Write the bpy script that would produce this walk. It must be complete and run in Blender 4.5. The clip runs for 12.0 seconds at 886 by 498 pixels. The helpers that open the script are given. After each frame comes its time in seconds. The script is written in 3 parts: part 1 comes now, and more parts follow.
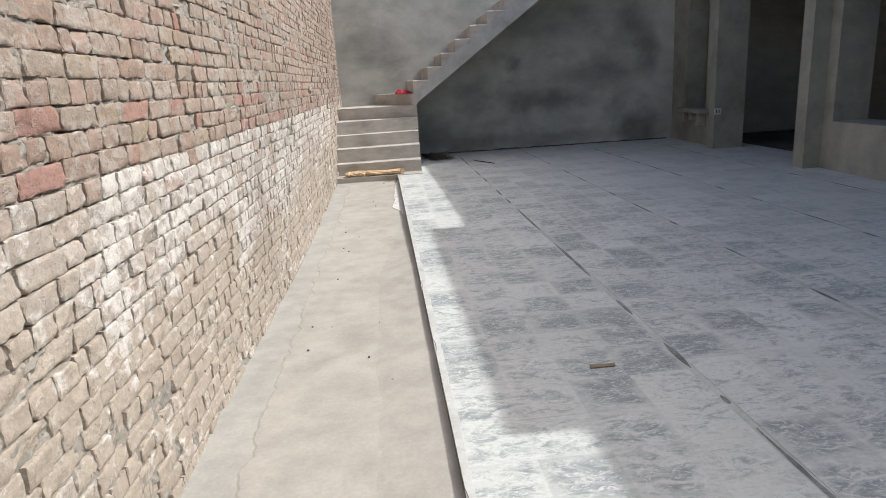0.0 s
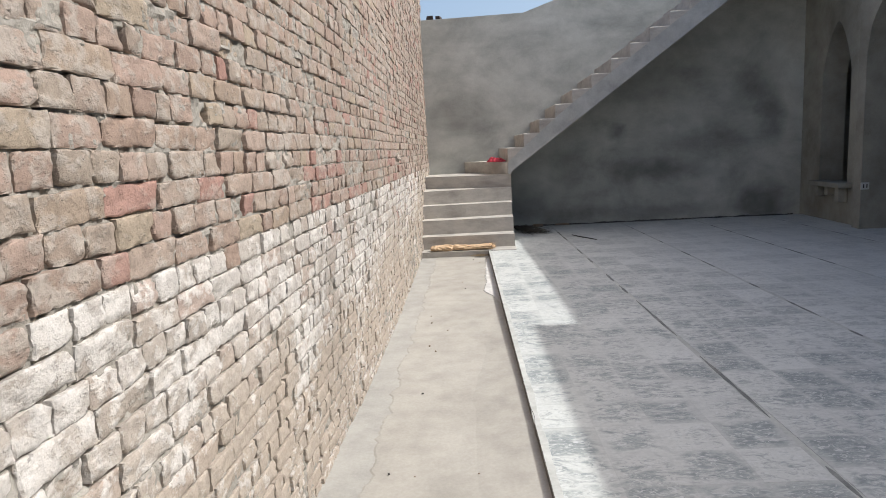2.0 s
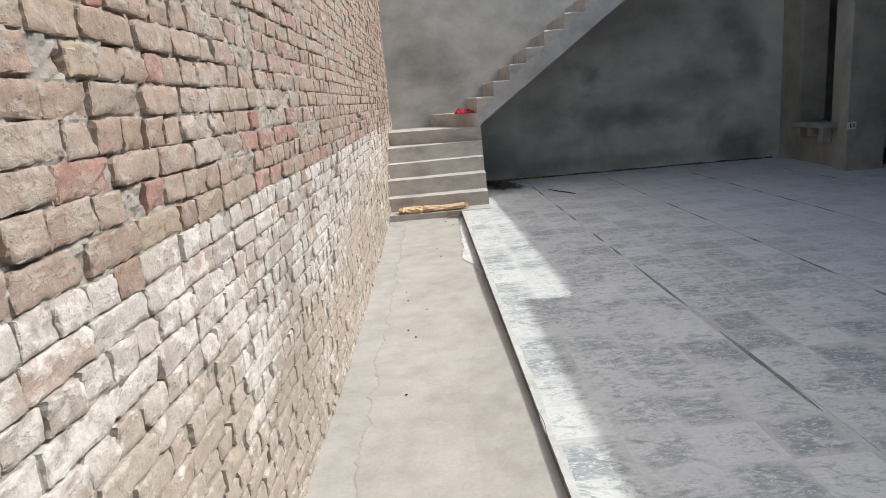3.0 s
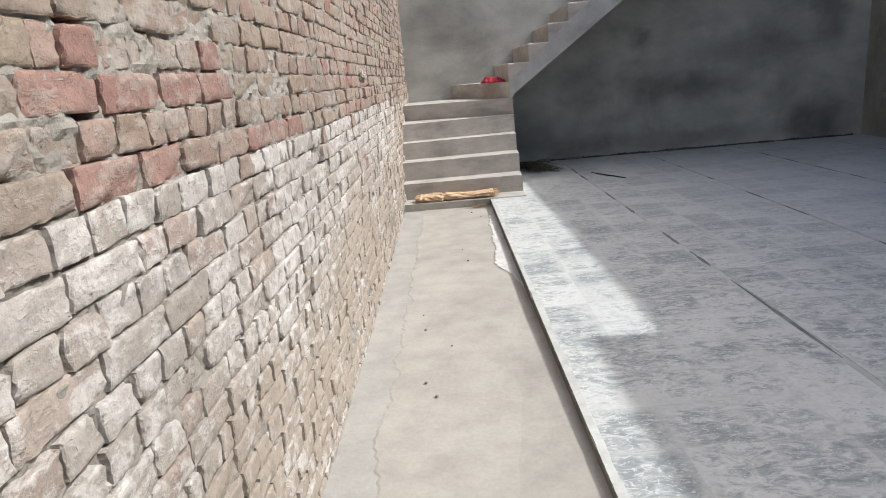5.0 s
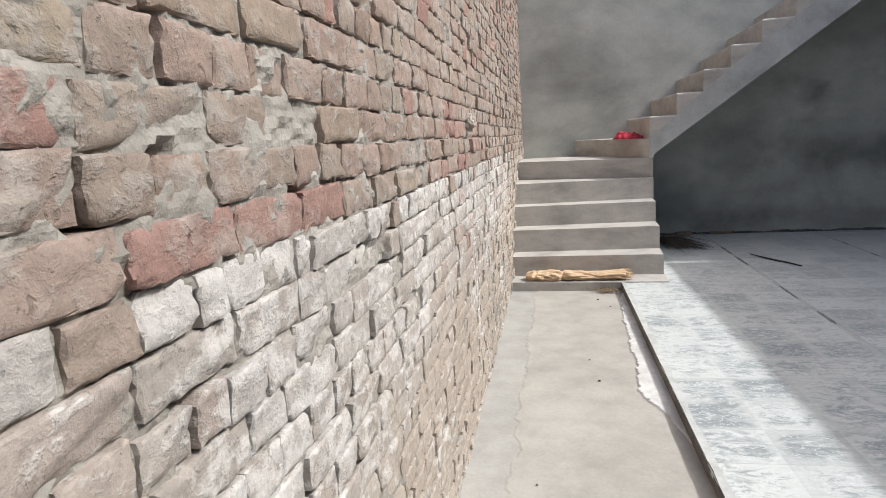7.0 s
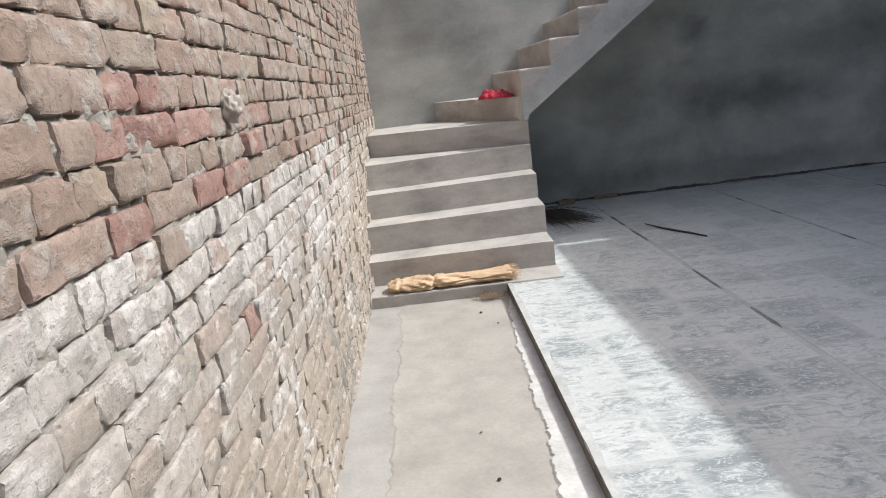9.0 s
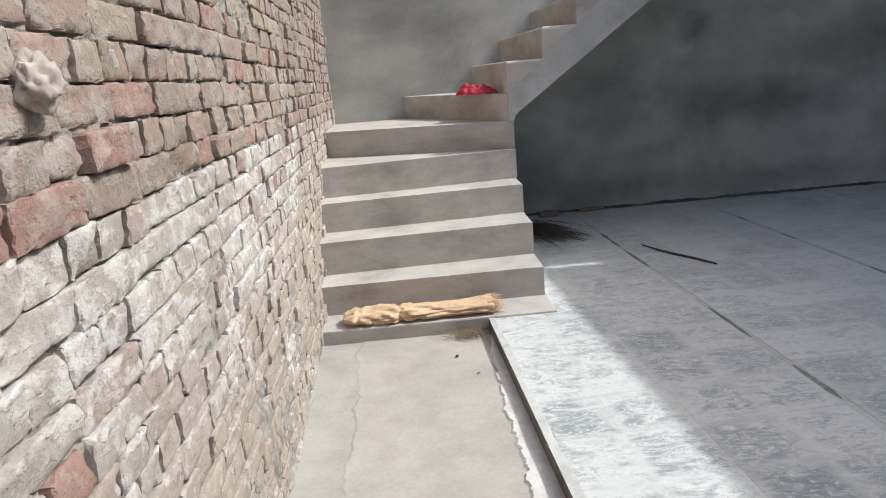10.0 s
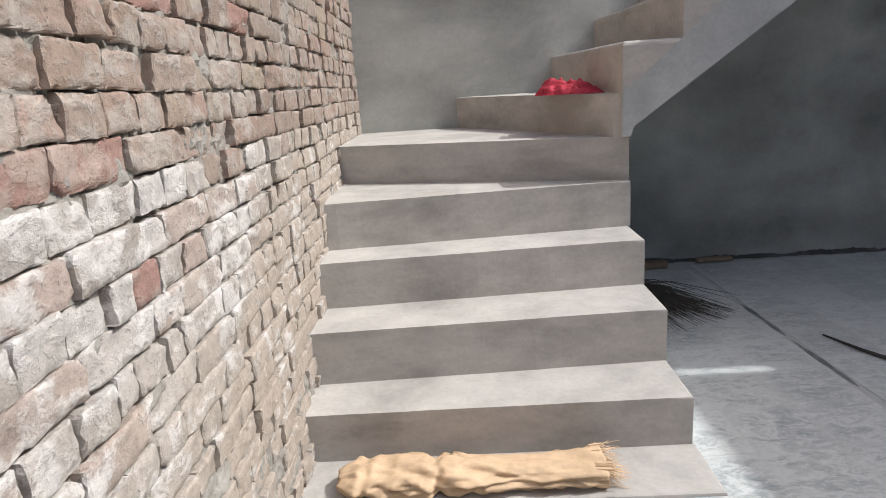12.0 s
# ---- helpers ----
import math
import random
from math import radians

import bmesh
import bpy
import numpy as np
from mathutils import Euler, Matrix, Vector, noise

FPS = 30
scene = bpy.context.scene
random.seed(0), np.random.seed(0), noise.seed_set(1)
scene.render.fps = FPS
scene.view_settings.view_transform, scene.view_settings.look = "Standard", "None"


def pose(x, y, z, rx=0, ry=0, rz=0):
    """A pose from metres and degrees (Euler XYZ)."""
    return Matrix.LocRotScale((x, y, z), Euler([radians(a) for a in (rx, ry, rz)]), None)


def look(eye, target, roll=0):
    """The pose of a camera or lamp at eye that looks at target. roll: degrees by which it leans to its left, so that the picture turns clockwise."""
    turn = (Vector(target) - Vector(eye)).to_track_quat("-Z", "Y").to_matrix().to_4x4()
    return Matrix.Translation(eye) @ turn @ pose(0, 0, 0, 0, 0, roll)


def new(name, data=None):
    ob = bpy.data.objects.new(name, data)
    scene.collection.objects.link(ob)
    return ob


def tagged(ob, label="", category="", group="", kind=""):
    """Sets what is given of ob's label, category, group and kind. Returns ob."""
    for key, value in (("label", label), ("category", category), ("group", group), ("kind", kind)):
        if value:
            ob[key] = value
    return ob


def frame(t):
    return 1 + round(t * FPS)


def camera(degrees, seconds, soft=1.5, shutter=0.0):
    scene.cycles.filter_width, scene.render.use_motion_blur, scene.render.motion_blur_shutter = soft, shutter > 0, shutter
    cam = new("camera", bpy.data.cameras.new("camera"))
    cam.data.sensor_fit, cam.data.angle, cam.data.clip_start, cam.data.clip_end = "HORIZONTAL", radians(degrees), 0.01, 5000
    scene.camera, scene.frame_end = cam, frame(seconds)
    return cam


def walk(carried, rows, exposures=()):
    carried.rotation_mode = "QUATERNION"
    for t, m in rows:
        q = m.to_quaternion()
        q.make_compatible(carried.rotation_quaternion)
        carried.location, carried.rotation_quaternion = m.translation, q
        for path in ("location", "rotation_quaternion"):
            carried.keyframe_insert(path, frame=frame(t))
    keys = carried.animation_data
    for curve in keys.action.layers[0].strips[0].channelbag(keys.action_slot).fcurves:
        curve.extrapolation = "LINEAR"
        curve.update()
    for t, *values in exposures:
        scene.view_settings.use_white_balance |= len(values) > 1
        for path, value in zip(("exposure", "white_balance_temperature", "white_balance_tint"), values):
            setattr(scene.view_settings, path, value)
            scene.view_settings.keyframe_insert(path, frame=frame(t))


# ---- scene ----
cam = camera(69.9, 12.0, 0.95)

PATH = [
    (0, (1.078, -0.368, 1.354), (1.156, 1.562, 0.833), -3.7),
    (0.3, (1.048, -0.258, 1.357), (0.997, 1.671, 0.83), -5.1),
    (0.5, (1.03, -0.188, 1.355), (0.983, 1.747, 0.852), -2.5),
    (0.8, (0.939, -0.066, 1.364), (0.97, 1.89, 0.948), -4.5),
    (1, (0.878, 0.006, 1.364), (0.887, 1.961, 0.941), -2.3),
    (1.3, (0.874, 0.176, 1.362), (0.86, 2.13, 0.933), -4.7),
    (1.5, (0.87, 0.282, 1.354), (0.788, 2.247, 0.994), -4.2),
    (1.8, (0.902, 0.47, 1.372), (0.715, 2.436, 1.057), -4.0),
    (2, (0.921, 0.586, 1.378), (0.765, 2.556, 1.066), -3.2),
    (2.3, (0.877, 0.753, 1.385), (0.816, 2.723, 1.046), -3.4),
    (2.5, (0.845, 0.855, 1.383), (0.849, 2.827, 1.05), -2.1),
    (2.7, (0.824, 0.985, 1.389), (0.777, 2.942, 0.981), -5.2),
    (4.3, (0.746, 1.968, 1.306), (0.729, 3.896, 0.774), -3.6),
    (4.5, (0.736, 2.077, 1.281), (0.776, 4.01, 0.767), -3.7),
    (4.8, (0.73, 2.281, 1.286), (0.735, 4.21, 0.758), -5.6),
    (5, (0.723, 2.402, 1.278), (0.609, 4.328, 0.752), -5.4),
    (5.3, (0.772, 2.586, 1.303), (0.634, 4.518, 0.804), -6.7),
    (5.5, (0.796, 2.682, 1.304), (0.621, 4.619, 0.838), -5.5),
    (5.8, (0.774, 2.846, 1.284), (0.579, 4.772, 0.778), -4.2),
    (6, (0.749, 2.938, 1.26), (0.564, 4.862, 0.747), -1.4),
    (6.3, (0.694, 3.103, 1.284), (0.439, 5.042, 0.867), -1.6),
    (6.5, (0.65, 3.204, 1.295), (0.374, 5.131, 0.836), -1.7),
    (6.8, (0.594, 3.421, 1.274), (0.285, 5.361, 0.902), -2.9),
    (7, (0.555, 3.57, 1.26), (0.134, 5.494, 0.915), -3.4),
    (7.3, (0.579, 3.719, 1.284), (0.32, 5.663, 0.893), -6.9),
    (7.5, (0.586, 3.807, 1.293), (0.542, 5.757, 0.849), -5.2),
    (7.7, (0.591, 3.906, 1.294), (0.563, 5.869, 0.916), -5.7),
    (9.3, (0.596, 5.023, 1.312), (0.545, 6.955, 0.797), -7.4),
    (9.5, (0.587, 5.148, 1.307), (0.545, 7.093, 0.841), -5.0),
    (9.8, (0.569, 5.373, 1.294), (0.682, 7.303, 0.78), -3.9),
    (10, (0.557, 5.531, 1.288), (0.626, 7.459, 0.761), -4.8),
    (10.3, (0.574, 5.793, 1.319), (0.536, 7.695, 0.702), -8.0),
    (10.5, (0.584, 5.963, 1.34), (0.514, 7.915, 0.908), -6.3),
    (10.8, (0.585, 6.127, 1.293), (0.436, 8.07, 0.841), -6.1),
    (11, (0.589, 6.262, 1.272), (0.501, 8.199, 0.779), -3.8),
    (11.3, (0.565, 6.484, 1.278), (0.722, 8.377, 0.652), -3.4),
    (11.5, (0.553, 6.666, 1.291), (0.686, 8.587, 0.751), -3.8),
    (11.8, (0.543, 6.864, 1.246), (0.555, 8.805, 0.762), -5.0),
    (12, (0.541, 7.015, 1.222), (0.466, 8.95, 0.722), -3.9),
]
EXPOSURES = [(0, 0.63, 6330, 7), (4.5, 0.62, 6240, 7), (9.5, 0.64, 6110, 7), (12, 0.62, 6100, 8)]
walk(cam, [(t, look(e, a, r)) for t, e, a, r in PATH], EXPOSURES)

# ---------------------------------------------------------------- daylight
SUN_TAN = 1.10
world = bpy.data.worlds.new("sky")
scene.world = world
world.use_nodes = True
wn = world.node_tree
sky = wn.nodes.new("ShaderNodeTexSky")
sky.sky_type = "NISHITA"
sky.sun_disc = False
sky.sun_elevation = math.atan(SUN_TAN)
sky.sun_rotation = radians(90)
sky.dust_density = 5.0
sky.air_density = 0.9
wn.nodes["Background"].inputs["Strength"].default_value = 0.15
wn.links.new(sky.outputs[0], wn.nodes["Background"].inputs["Color"])
sun = new("sun", bpy.data.lights.new("sun", "SUN"))
sun.data.energy = 2.2
sun.data.angle = radians(0.6)
sun.data.color = (1.0, 0.98, 0.95)
sun.matrix_world = look((10, 0.0, 10 * SUN_TAN), (0, 0, 0))


# ---------------------------------------------------------------- node helpers
def material(name):
    m = bpy.data.materials.new(name)
    m.use_nodes = True
    return m, m.node_tree, m.node_tree.nodes["Principled BSDF"]


def node(nt, kind, ins=(), **props):
    n = nt.nodes.new(kind)
    for k, v in props.items():
        if k == "operation":
            n.operation = v
        elif k == "blend_type":
            n.blend_type = v
        elif k == "data_type":
            n.data_type = v
    for i, v in ins:
        if hasattr(v, "is_linked"):
            nt.links.new(v, n.inputs[i])
        else:
            n.inputs[i].default_value = v
    return n


def place(nt, scale=(1, 1, 1)):
    g = nt.nodes.new("ShaderNodeNewGeometry")
    if scale == (1, 1, 1):
        return g.outputs["Position"]
    return node(nt, "ShaderNodeMapping", [(0, g.outputs["Position"]), (3, scale)]).outputs[0]


def grain(nt, co, scale, detail=4.0, rough=0.6, distort=0.0):
    n = node(nt, "ShaderNodeTexNoise", [("Vector", co), ("Scale", scale), ("Detail", detail), ("Roughness", rough), ("Distortion", distort)])
    return n.outputs["Fac"]


def ramp(nt, fac, stops):
    n = nt.nodes.new("ShaderNodeValToRGB")
    els = n.color_ramp.elements
    while len(els) < len(stops):
        els.new(0.5)
    for e, (p, c) in zip(els, stops):
        e.position = p
        e.color = (*c, 1) if len(c) == 3 else c
    nt.links.new(fac, n.inputs[0])
    return n.outputs[0]


def grey(v):
    return (v, v, v)


def blend(nt, fac, a, b, how="MIX"):
    n = node(nt, "ShaderNodeMix", data_type="RGBA", blend_type=how)
    for i, v in ((0, fac), (6, a), (7, b)):
        if hasattr(v, "is_linked"):
            nt.links.new(v, n.inputs[i])
        else:
            n.inputs[i].default_value = (*v, 1) if isinstance(v, tuple) else v
    return n.outputs[2]


def arith(nt, op, a, b=0.0):
    return node(nt, "ShaderNodeMath", [(0, a), (1, b)], operation=op).outputs[0]


def finish(nt, bsdf, colour, rough, heights):
    """heights: (socket, strength, distance) in order"""
    nt.links.new(colour, bsdf.inputs["Base Color"])
    if hasattr(rough, "is_linked"):
        nt.links.new(rough, bsdf.inputs["Roughness"])
    else:
        bsdf.inputs["Roughness"].default_value = rough
    bsdf.inputs["Specular IOR Level"].default_value = 0.3
    last = None
    for h, s, d in heights:
        b = node(nt, "ShaderNodeBump", [("Strength", s), ("Distance", d), ("Height", h)])
        if last:
            nt.links.new(last, b.inputs["Normal"])
        last = b.outputs[0]
    if last:
        nt.links.new(last, bsdf.inputs["Normal"])


def cement(name, dark, mid, light, large=0.8, small=7.0, smear=(1, 1, 1), bump=0.25, fine=60.0):
    """Troweled cement: large damp stains, small blotches, fine sand."""
    m, nt, bsdf = material(name)
    co = place(nt, smear)
    a = grain(nt, co, large, 5, 0.65, 0.4)
    b = grain(nt, co, small, 5, 0.6)
    c = grain(nt, place(nt), fine, 3, 0.7)
    base = ramp(nt, a, [(0.28, dark), (0.5, mid), (0.74, light)])
    tone = ramp(nt, b, [(0.25, grey(0.80)), (0.55, grey(1.0)), (0.8, grey(1.10))])
    sand = ramp(nt, c, [(0.3, grey(0.93)), (0.7, grey(1.05))])
    col = blend(nt, 1.0, blend(nt, 1.0, base, tone, "MULTIPLY"), sand, "MULTIPLY")
    finish(nt, bsdf, col, 0.9, [(b, bump, 0.012), (c, bump, 0.004)])
    return m


def brick_material(name, tones, smear, smear_at, low=None):
    """Hand-made brick: a tone for each, mortar film in patches, sandy grain, a few pits."""
    m, nt, bsdf = material(name)
    g = nt.nodes.new("ShaderNodeNewGeometry")
    o = nt.nodes.new("ShaderNodeObjectInfo")
    rnd = arith(nt, "FRACT", arith(nt, "ADD", g.outputs["Random Per Island"], o.outputs["Random"]))
    co = place(nt)
    a = grain(nt, co, 21.0, 8, 0.66, 0.3)
    b = grain(nt, co, 75.0, 6, 0.74)
    c = grain(nt, co, 3.0, 4, 0.55)
    d = grain(nt, co, 0.6, 3, 0.5)
    f = grain(nt, place(nt, (1, 0.75, 1.0)), 24.0, 6, 0.62, 0.15)
    base = ramp(nt, rnd, tones)
    if low:
        at = node(nt, "ShaderNodeSeparateXYZ", [(0, co)])
        hgt = arith(nt, "ADD", at.outputs[2], arith(nt, "MULTIPLY", arith(nt, "SUBTRACT", c, 0.5), 0.9))
        end = arith(nt, "MULTIPLY", arith(nt, "MAXIMUM", arith(nt, "SUBTRACT", at.outputs[1], 8.15), 0.0), 0.55)
        start = arith(nt, "MULTIPLY", arith(nt, "MAXIMUM", arith(nt, "SUBTRACT", 2.4, at.outputs[1]), 0.0), 0.22)
        hgt = arith(nt, "SUBTRACT", arith(nt, "SUBTRACT", hgt, end), start)
        base = blend(nt, ramp(nt, hgt, [(0.45, grey(0.92)), (0.95, grey(0.0))]), base, low)
    mark = arith(nt, "ADD", arith(nt, "MULTIPLY", c, 0.40), arith(nt, "MULTIPLY", f, 0.60))
    if low:
        mark = arith(nt, "SUBTRACT", mark, ramp(nt, hgt, [(0.35, grey(0.05)), (0.85, grey(0.0))]))
    film = ramp(nt, mark, [(smear_at - 0.01, grey(0.0)), (smear_at + 0.05, grey(0.70)), (smear_at + 0.12, grey(0.92))])
    col = blend(nt, film, base, smear)
    for fac, lo, mid, hi in ((b, 0.80, 1.0, 1.12), (a, 0.80, 1.0, 1.08), (d, 0.84, 1.0, 1.05)):
        col = blend(nt, 1.0, col, ramp(nt, fac, [(0.30, grey(lo)), (0.5, grey(mid)), (0.72, grey(hi))]), "MULTIPLY")
    pits = ramp(nt, grain(nt, co, 62.0, 3, 0.6, 0.6), [(0.29, grey(0.0)), (0.35, grey(1.0))])
    col = blend(nt, pits, blend(nt, 1.0, col, grey(0.74), "MULTIPLY"), col)
    finish(nt, bsdf, col, 0.95, [(pits, 0.5, 0.006), (f, 0.45, 0.009), (film, 0.4, 0.004), (a, 0.6, 0.011), (b, 0.5, 0.0055), (grain(nt, co, 210.0, 3, 0.7), 0.35, 0.002)])
    return m


M_BRICK = brick_material("weathered_brick", [(0.0, (0.290, 0.212, 0.172)), (0.18, (0.330, 0.255, 0.212)), (0.36, (0.290, 0.238, 0.194)), (0.52, (0.340, 0.250, 0.207)),
                                             (0.66, (0.300, 0.252, 0.206)), (0.84, (0.280, 0.202, 0.162)), (0.975, (0.325, 0.268, 0.205))], (0.375, 0.332, 0.290), 0.500)
M_REDBRICK = brick_material("red_brick", [(0.0, (0.300, 0.178, 0.146)), (0.5, (0.330, 0.212, 0.176)), (1.0, (0.275, 0.160, 0.134))], (0.375, 0.298, 0.256), 0.505)
M_LIME = brick_material("lime_stained_brick", [(0.0, (0.370, 0.333, 0.300)), (0.25, (0.490, 0.460, 0.428)), (0.45, (0.335, 0.297, 0.260)), (0.65, (0.455, 0.422, 0.390)),
                                               (0.82, (0.375, 0.333, 0.290)), (0.96, (0.380, 0.305, 0.264))], (0.600, 0.570, 0.536), 0.492,
                        low=(0.390, 0.332, 0.275))
M_MORTAR = cement("lime_mortar", (0.215, 0.196, 0.168), (0.29, 0.27, 0.238), (0.37, 0.348, 0.312), 2.0, 16.0, bump=0.8, fine=90.0)
M_WALK = cement("walkway_screed", (0.335, 0.312, 0.276), (0.39, 0.366, 0.325), (0.43, 0.405, 0.362), 1.3, 5.0, bump=0.12)
M_EDGE = cement("grey_screed", (0.325, 0.315, 0.288), (0.372, 0.358, 0.328), (0.41, 0.393, 0.358), 1.4, 6.0, bump=0.2)
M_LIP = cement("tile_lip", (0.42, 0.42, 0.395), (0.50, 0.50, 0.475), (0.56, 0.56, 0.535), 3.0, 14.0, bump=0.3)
M_SPILL = cement("pale_mortar", (0.50, 0.48, 0.45), (0.58, 0.56, 0.53), (0.64, 0.62, 0.59), 3.0, 14.0, bump=0.5)
M_STEP = cement("step_cement", (0.33, 0.312, 0.283), (0.45, 0.423, 0.385), (0.51, 0.478, 0.435), 2.1, 6.0, (1, 1, 2.2), bump=0.12)
M_WALL = cement("plaster_cement", (0.32, 0.324, 0.297), (0.485, 0.492, 0.450), (0.60, 0.608, 0.562), 0.75, 3.2, (1, 1, 1.5), bump=0.12)
# damp spots, plus broad ellipses that paint shade onto the wall under the flight
STAINS_AND_SHADE = [(2.94, 1.48, 0.20, 0.20, 0.55), (0.42, 1.74, 0.22, 0.22, 0.80), (3.6, 0.85, 1.0, 0.24, 0.60), (2.2, 0.9, 0.4, 0.8, 0.72), (3.5, 2.15, 1.3, 0.5, 0.72),
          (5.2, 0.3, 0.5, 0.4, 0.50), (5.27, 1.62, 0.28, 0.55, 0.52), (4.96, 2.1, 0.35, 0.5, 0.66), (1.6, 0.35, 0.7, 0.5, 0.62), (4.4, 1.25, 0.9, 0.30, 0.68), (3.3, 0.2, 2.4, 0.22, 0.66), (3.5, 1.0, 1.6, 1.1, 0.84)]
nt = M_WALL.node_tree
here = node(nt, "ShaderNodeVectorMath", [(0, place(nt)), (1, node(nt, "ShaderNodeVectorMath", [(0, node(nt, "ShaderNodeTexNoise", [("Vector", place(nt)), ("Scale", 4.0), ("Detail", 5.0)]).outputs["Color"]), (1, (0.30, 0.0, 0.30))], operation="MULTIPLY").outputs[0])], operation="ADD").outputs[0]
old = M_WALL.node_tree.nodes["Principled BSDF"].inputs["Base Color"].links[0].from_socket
for x, z, rx, rz, amount in STAINS_AND_SHADE:
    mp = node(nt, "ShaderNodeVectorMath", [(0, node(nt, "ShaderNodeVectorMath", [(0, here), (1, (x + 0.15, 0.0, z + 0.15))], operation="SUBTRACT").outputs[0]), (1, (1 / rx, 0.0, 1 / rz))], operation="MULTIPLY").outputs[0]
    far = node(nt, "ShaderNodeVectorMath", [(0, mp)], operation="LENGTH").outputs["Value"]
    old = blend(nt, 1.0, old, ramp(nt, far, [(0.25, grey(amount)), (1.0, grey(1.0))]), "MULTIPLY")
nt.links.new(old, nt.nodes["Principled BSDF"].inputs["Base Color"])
M_ARCADE = cement("arcade_cement", (0.21, 0.203, 0.172), (0.33, 0.322, 0.276), (0.43, 0.415, 0.36), 0.9, 4.5, bump=0.2)
M_WAIST = cement("flight_plaster", (0.30, 0.305, 0.295), (0.40, 0.408, 0.395), (0.48, 0.488, 0.475), 1.8, 7.0, bump=0.12)
# darker copy of the arcade cement, painting in the room's shade
M_ROOM = cement("shaded_render", (0.10, 0.095, 0.085), (0.15, 0.142, 0.128), (0.20, 0.19, 0.17), 0.9, 4.5, bump=0.2)
M_ROOF = cement("slab_concrete", (0.26, 0.25, 0.24), (0.34, 0.33, 0.31), (0.40, 0.39, 0.37), 0.7, 5.0)


M_GAP = cement("joint_slurry", (0.40, 0.41, 0.385), (0.48, 0.49, 0.465), (0.56, 0.57, 0.54), 2.5, 16.0, bump=0.4)
# brown cement, darkened to paint the shade on the kerb's side faces
M_KERB = cement("kerb_shaded_cement", (0.10, 0.09, 0.08), (0.15, 0.135, 0.12), (0.22, 0.20, 0.18), 3.0, 14.0, bump=0.5)
# one dark tone for the dirt line and the room floor's painted shade
M_DIRT_SHADE = cement("dirt_and_shade", (0.05, 0.048, 0.045), (0.09, 0.085, 0.08), (0.17, 0.165, 0.155), 4.0, 18.0, bump=0.6)
M_SOIL = cement("soil", (0.20, 0.16, 0.11), (0.27, 0.22, 0.16), (0.33, 0.28, 0.21), 0.5, 6.0)


def slate(name):
    """Grey-blue stone tiles, brushed with cement slurry that has dried white in streaks."""
    m, nt, bsdf = material(name)
    g = nt.nodes.new("ShaderNodeNewGeometry")
    o = nt.nodes.new("ShaderNodeObjectInfo")
    rnd = arith(nt, "FRACT", arith(nt, "ADD", g.outputs["Random Per Island"], o.outputs["Random"]))
    streak = grain(nt, place(nt, (8.0, 16.0, 1)), 1.0, 6, 0.66, 1.5)
    cloud = grain(nt, place(nt), 2.6, 5, 0.62, 0.5)
    large = grain(nt, place(nt), 0.6, 3, 0.5)
    fine = grain(nt, place(nt), 55.0, 3, 0.6)
    scrub = grain(nt, place(nt, (15.0, 27.0, 1)), 1.0, 4, 0.6, 3.2)
    # slurry is thickest along the joints, so the bare stone shows in the middle of each tile
    at = node(nt, "ShaderNodeSeparateXYZ", [(0, place(nt))])
    u = arith(nt, "SUBTRACT", arith(nt, "ADD", at.outputs[0], arith(nt, "MULTIPLY", at.outputs[1], 0.042)), 1.2294)
    panel = arith(nt, "DIVIDE", u, 1.104)
    odd = arith(nt, "MULTIPLY", arith(nt, "MODULO", arith(nt, "FLOOR", panel), 2.0), 0.09)
    fu = arith(nt, "FRACT", arith(nt, "DIVIDE", arith(nt, "MULTIPLY", arith(nt, "FRACT", panel), 1.104), 0.2675))
    yy = arith(nt, "SUBTRACT", arith(nt, "SUBTRACT", at.outputs[1], arith(nt, "MULTIPLY", u, 0.042)), arith(nt, "ADD", odd, 0.05 - 0.2675 / 2))
    fy = arith(nt, "FRACT", arith(nt, "DIVIDE", yy, 0.2675))
    rim = [arith(nt, "SUBTRACT", 0.5, arith(nt, "ABSOLUTE", arith(nt, "SUBTRACT", f, 0.5))) for f in (fu, fy)]
    inside = arith(nt, "ADD", arith(nt, "MINIMUM", rim[0], rim[1]), arith(nt, "MULTIPLY", arith(nt, "SUBTRACT", cloud, 0.5), 0.75))
    bare = ramp(nt, inside, [(0.0, grey(0.30)), (0.16, grey(1.0))])
    amount = ramp(nt, rnd, [(0.0, grey(0.0)), (0.40, grey(0.30)), (0.75, grey(0.66)), (1.0, grey(0.95))])
    col = ramp(nt, large, [(0.3, (0.525, 0.535, 0.512)), (0.7, (0.585, 0.592, 0.565))])
    col = blend(nt, 1.0, col, ramp(nt, rnd, [(0.0, grey(1.04)), (0.35, grey(0.95)), (0.6, grey(1.03)), (0.85, grey(0.90)), (1.0, grey(0.98))]), "MULTIPLY")
    mark = arith(nt, "ADD", arith(nt, "ADD", arith(nt, "MULTIPLY", streak, 0.75), arith(nt, "MULTIPLY", cloud, 0.25)), arith(nt, "MULTIPLY", arith(nt, "SUBTRACT", amount, 0.36), 0.15))
    worn_off = arith(nt, "MULTIPLY", bare, ramp(nt, mark, [(0.45, grey(0.0)), (0.53, grey(0.55)), (0.62, grey(0.95))]))
    col = blend(nt, worn_off, col, (0.245, 0.268, 0.270))
    col = blend(nt, arith(nt, "MULTIPLY", bare, ramp(nt, scrub, [(0.56, grey(0.0)), (0.61, grey(0.8))])), col, (0.585, 0.595, 0.585))
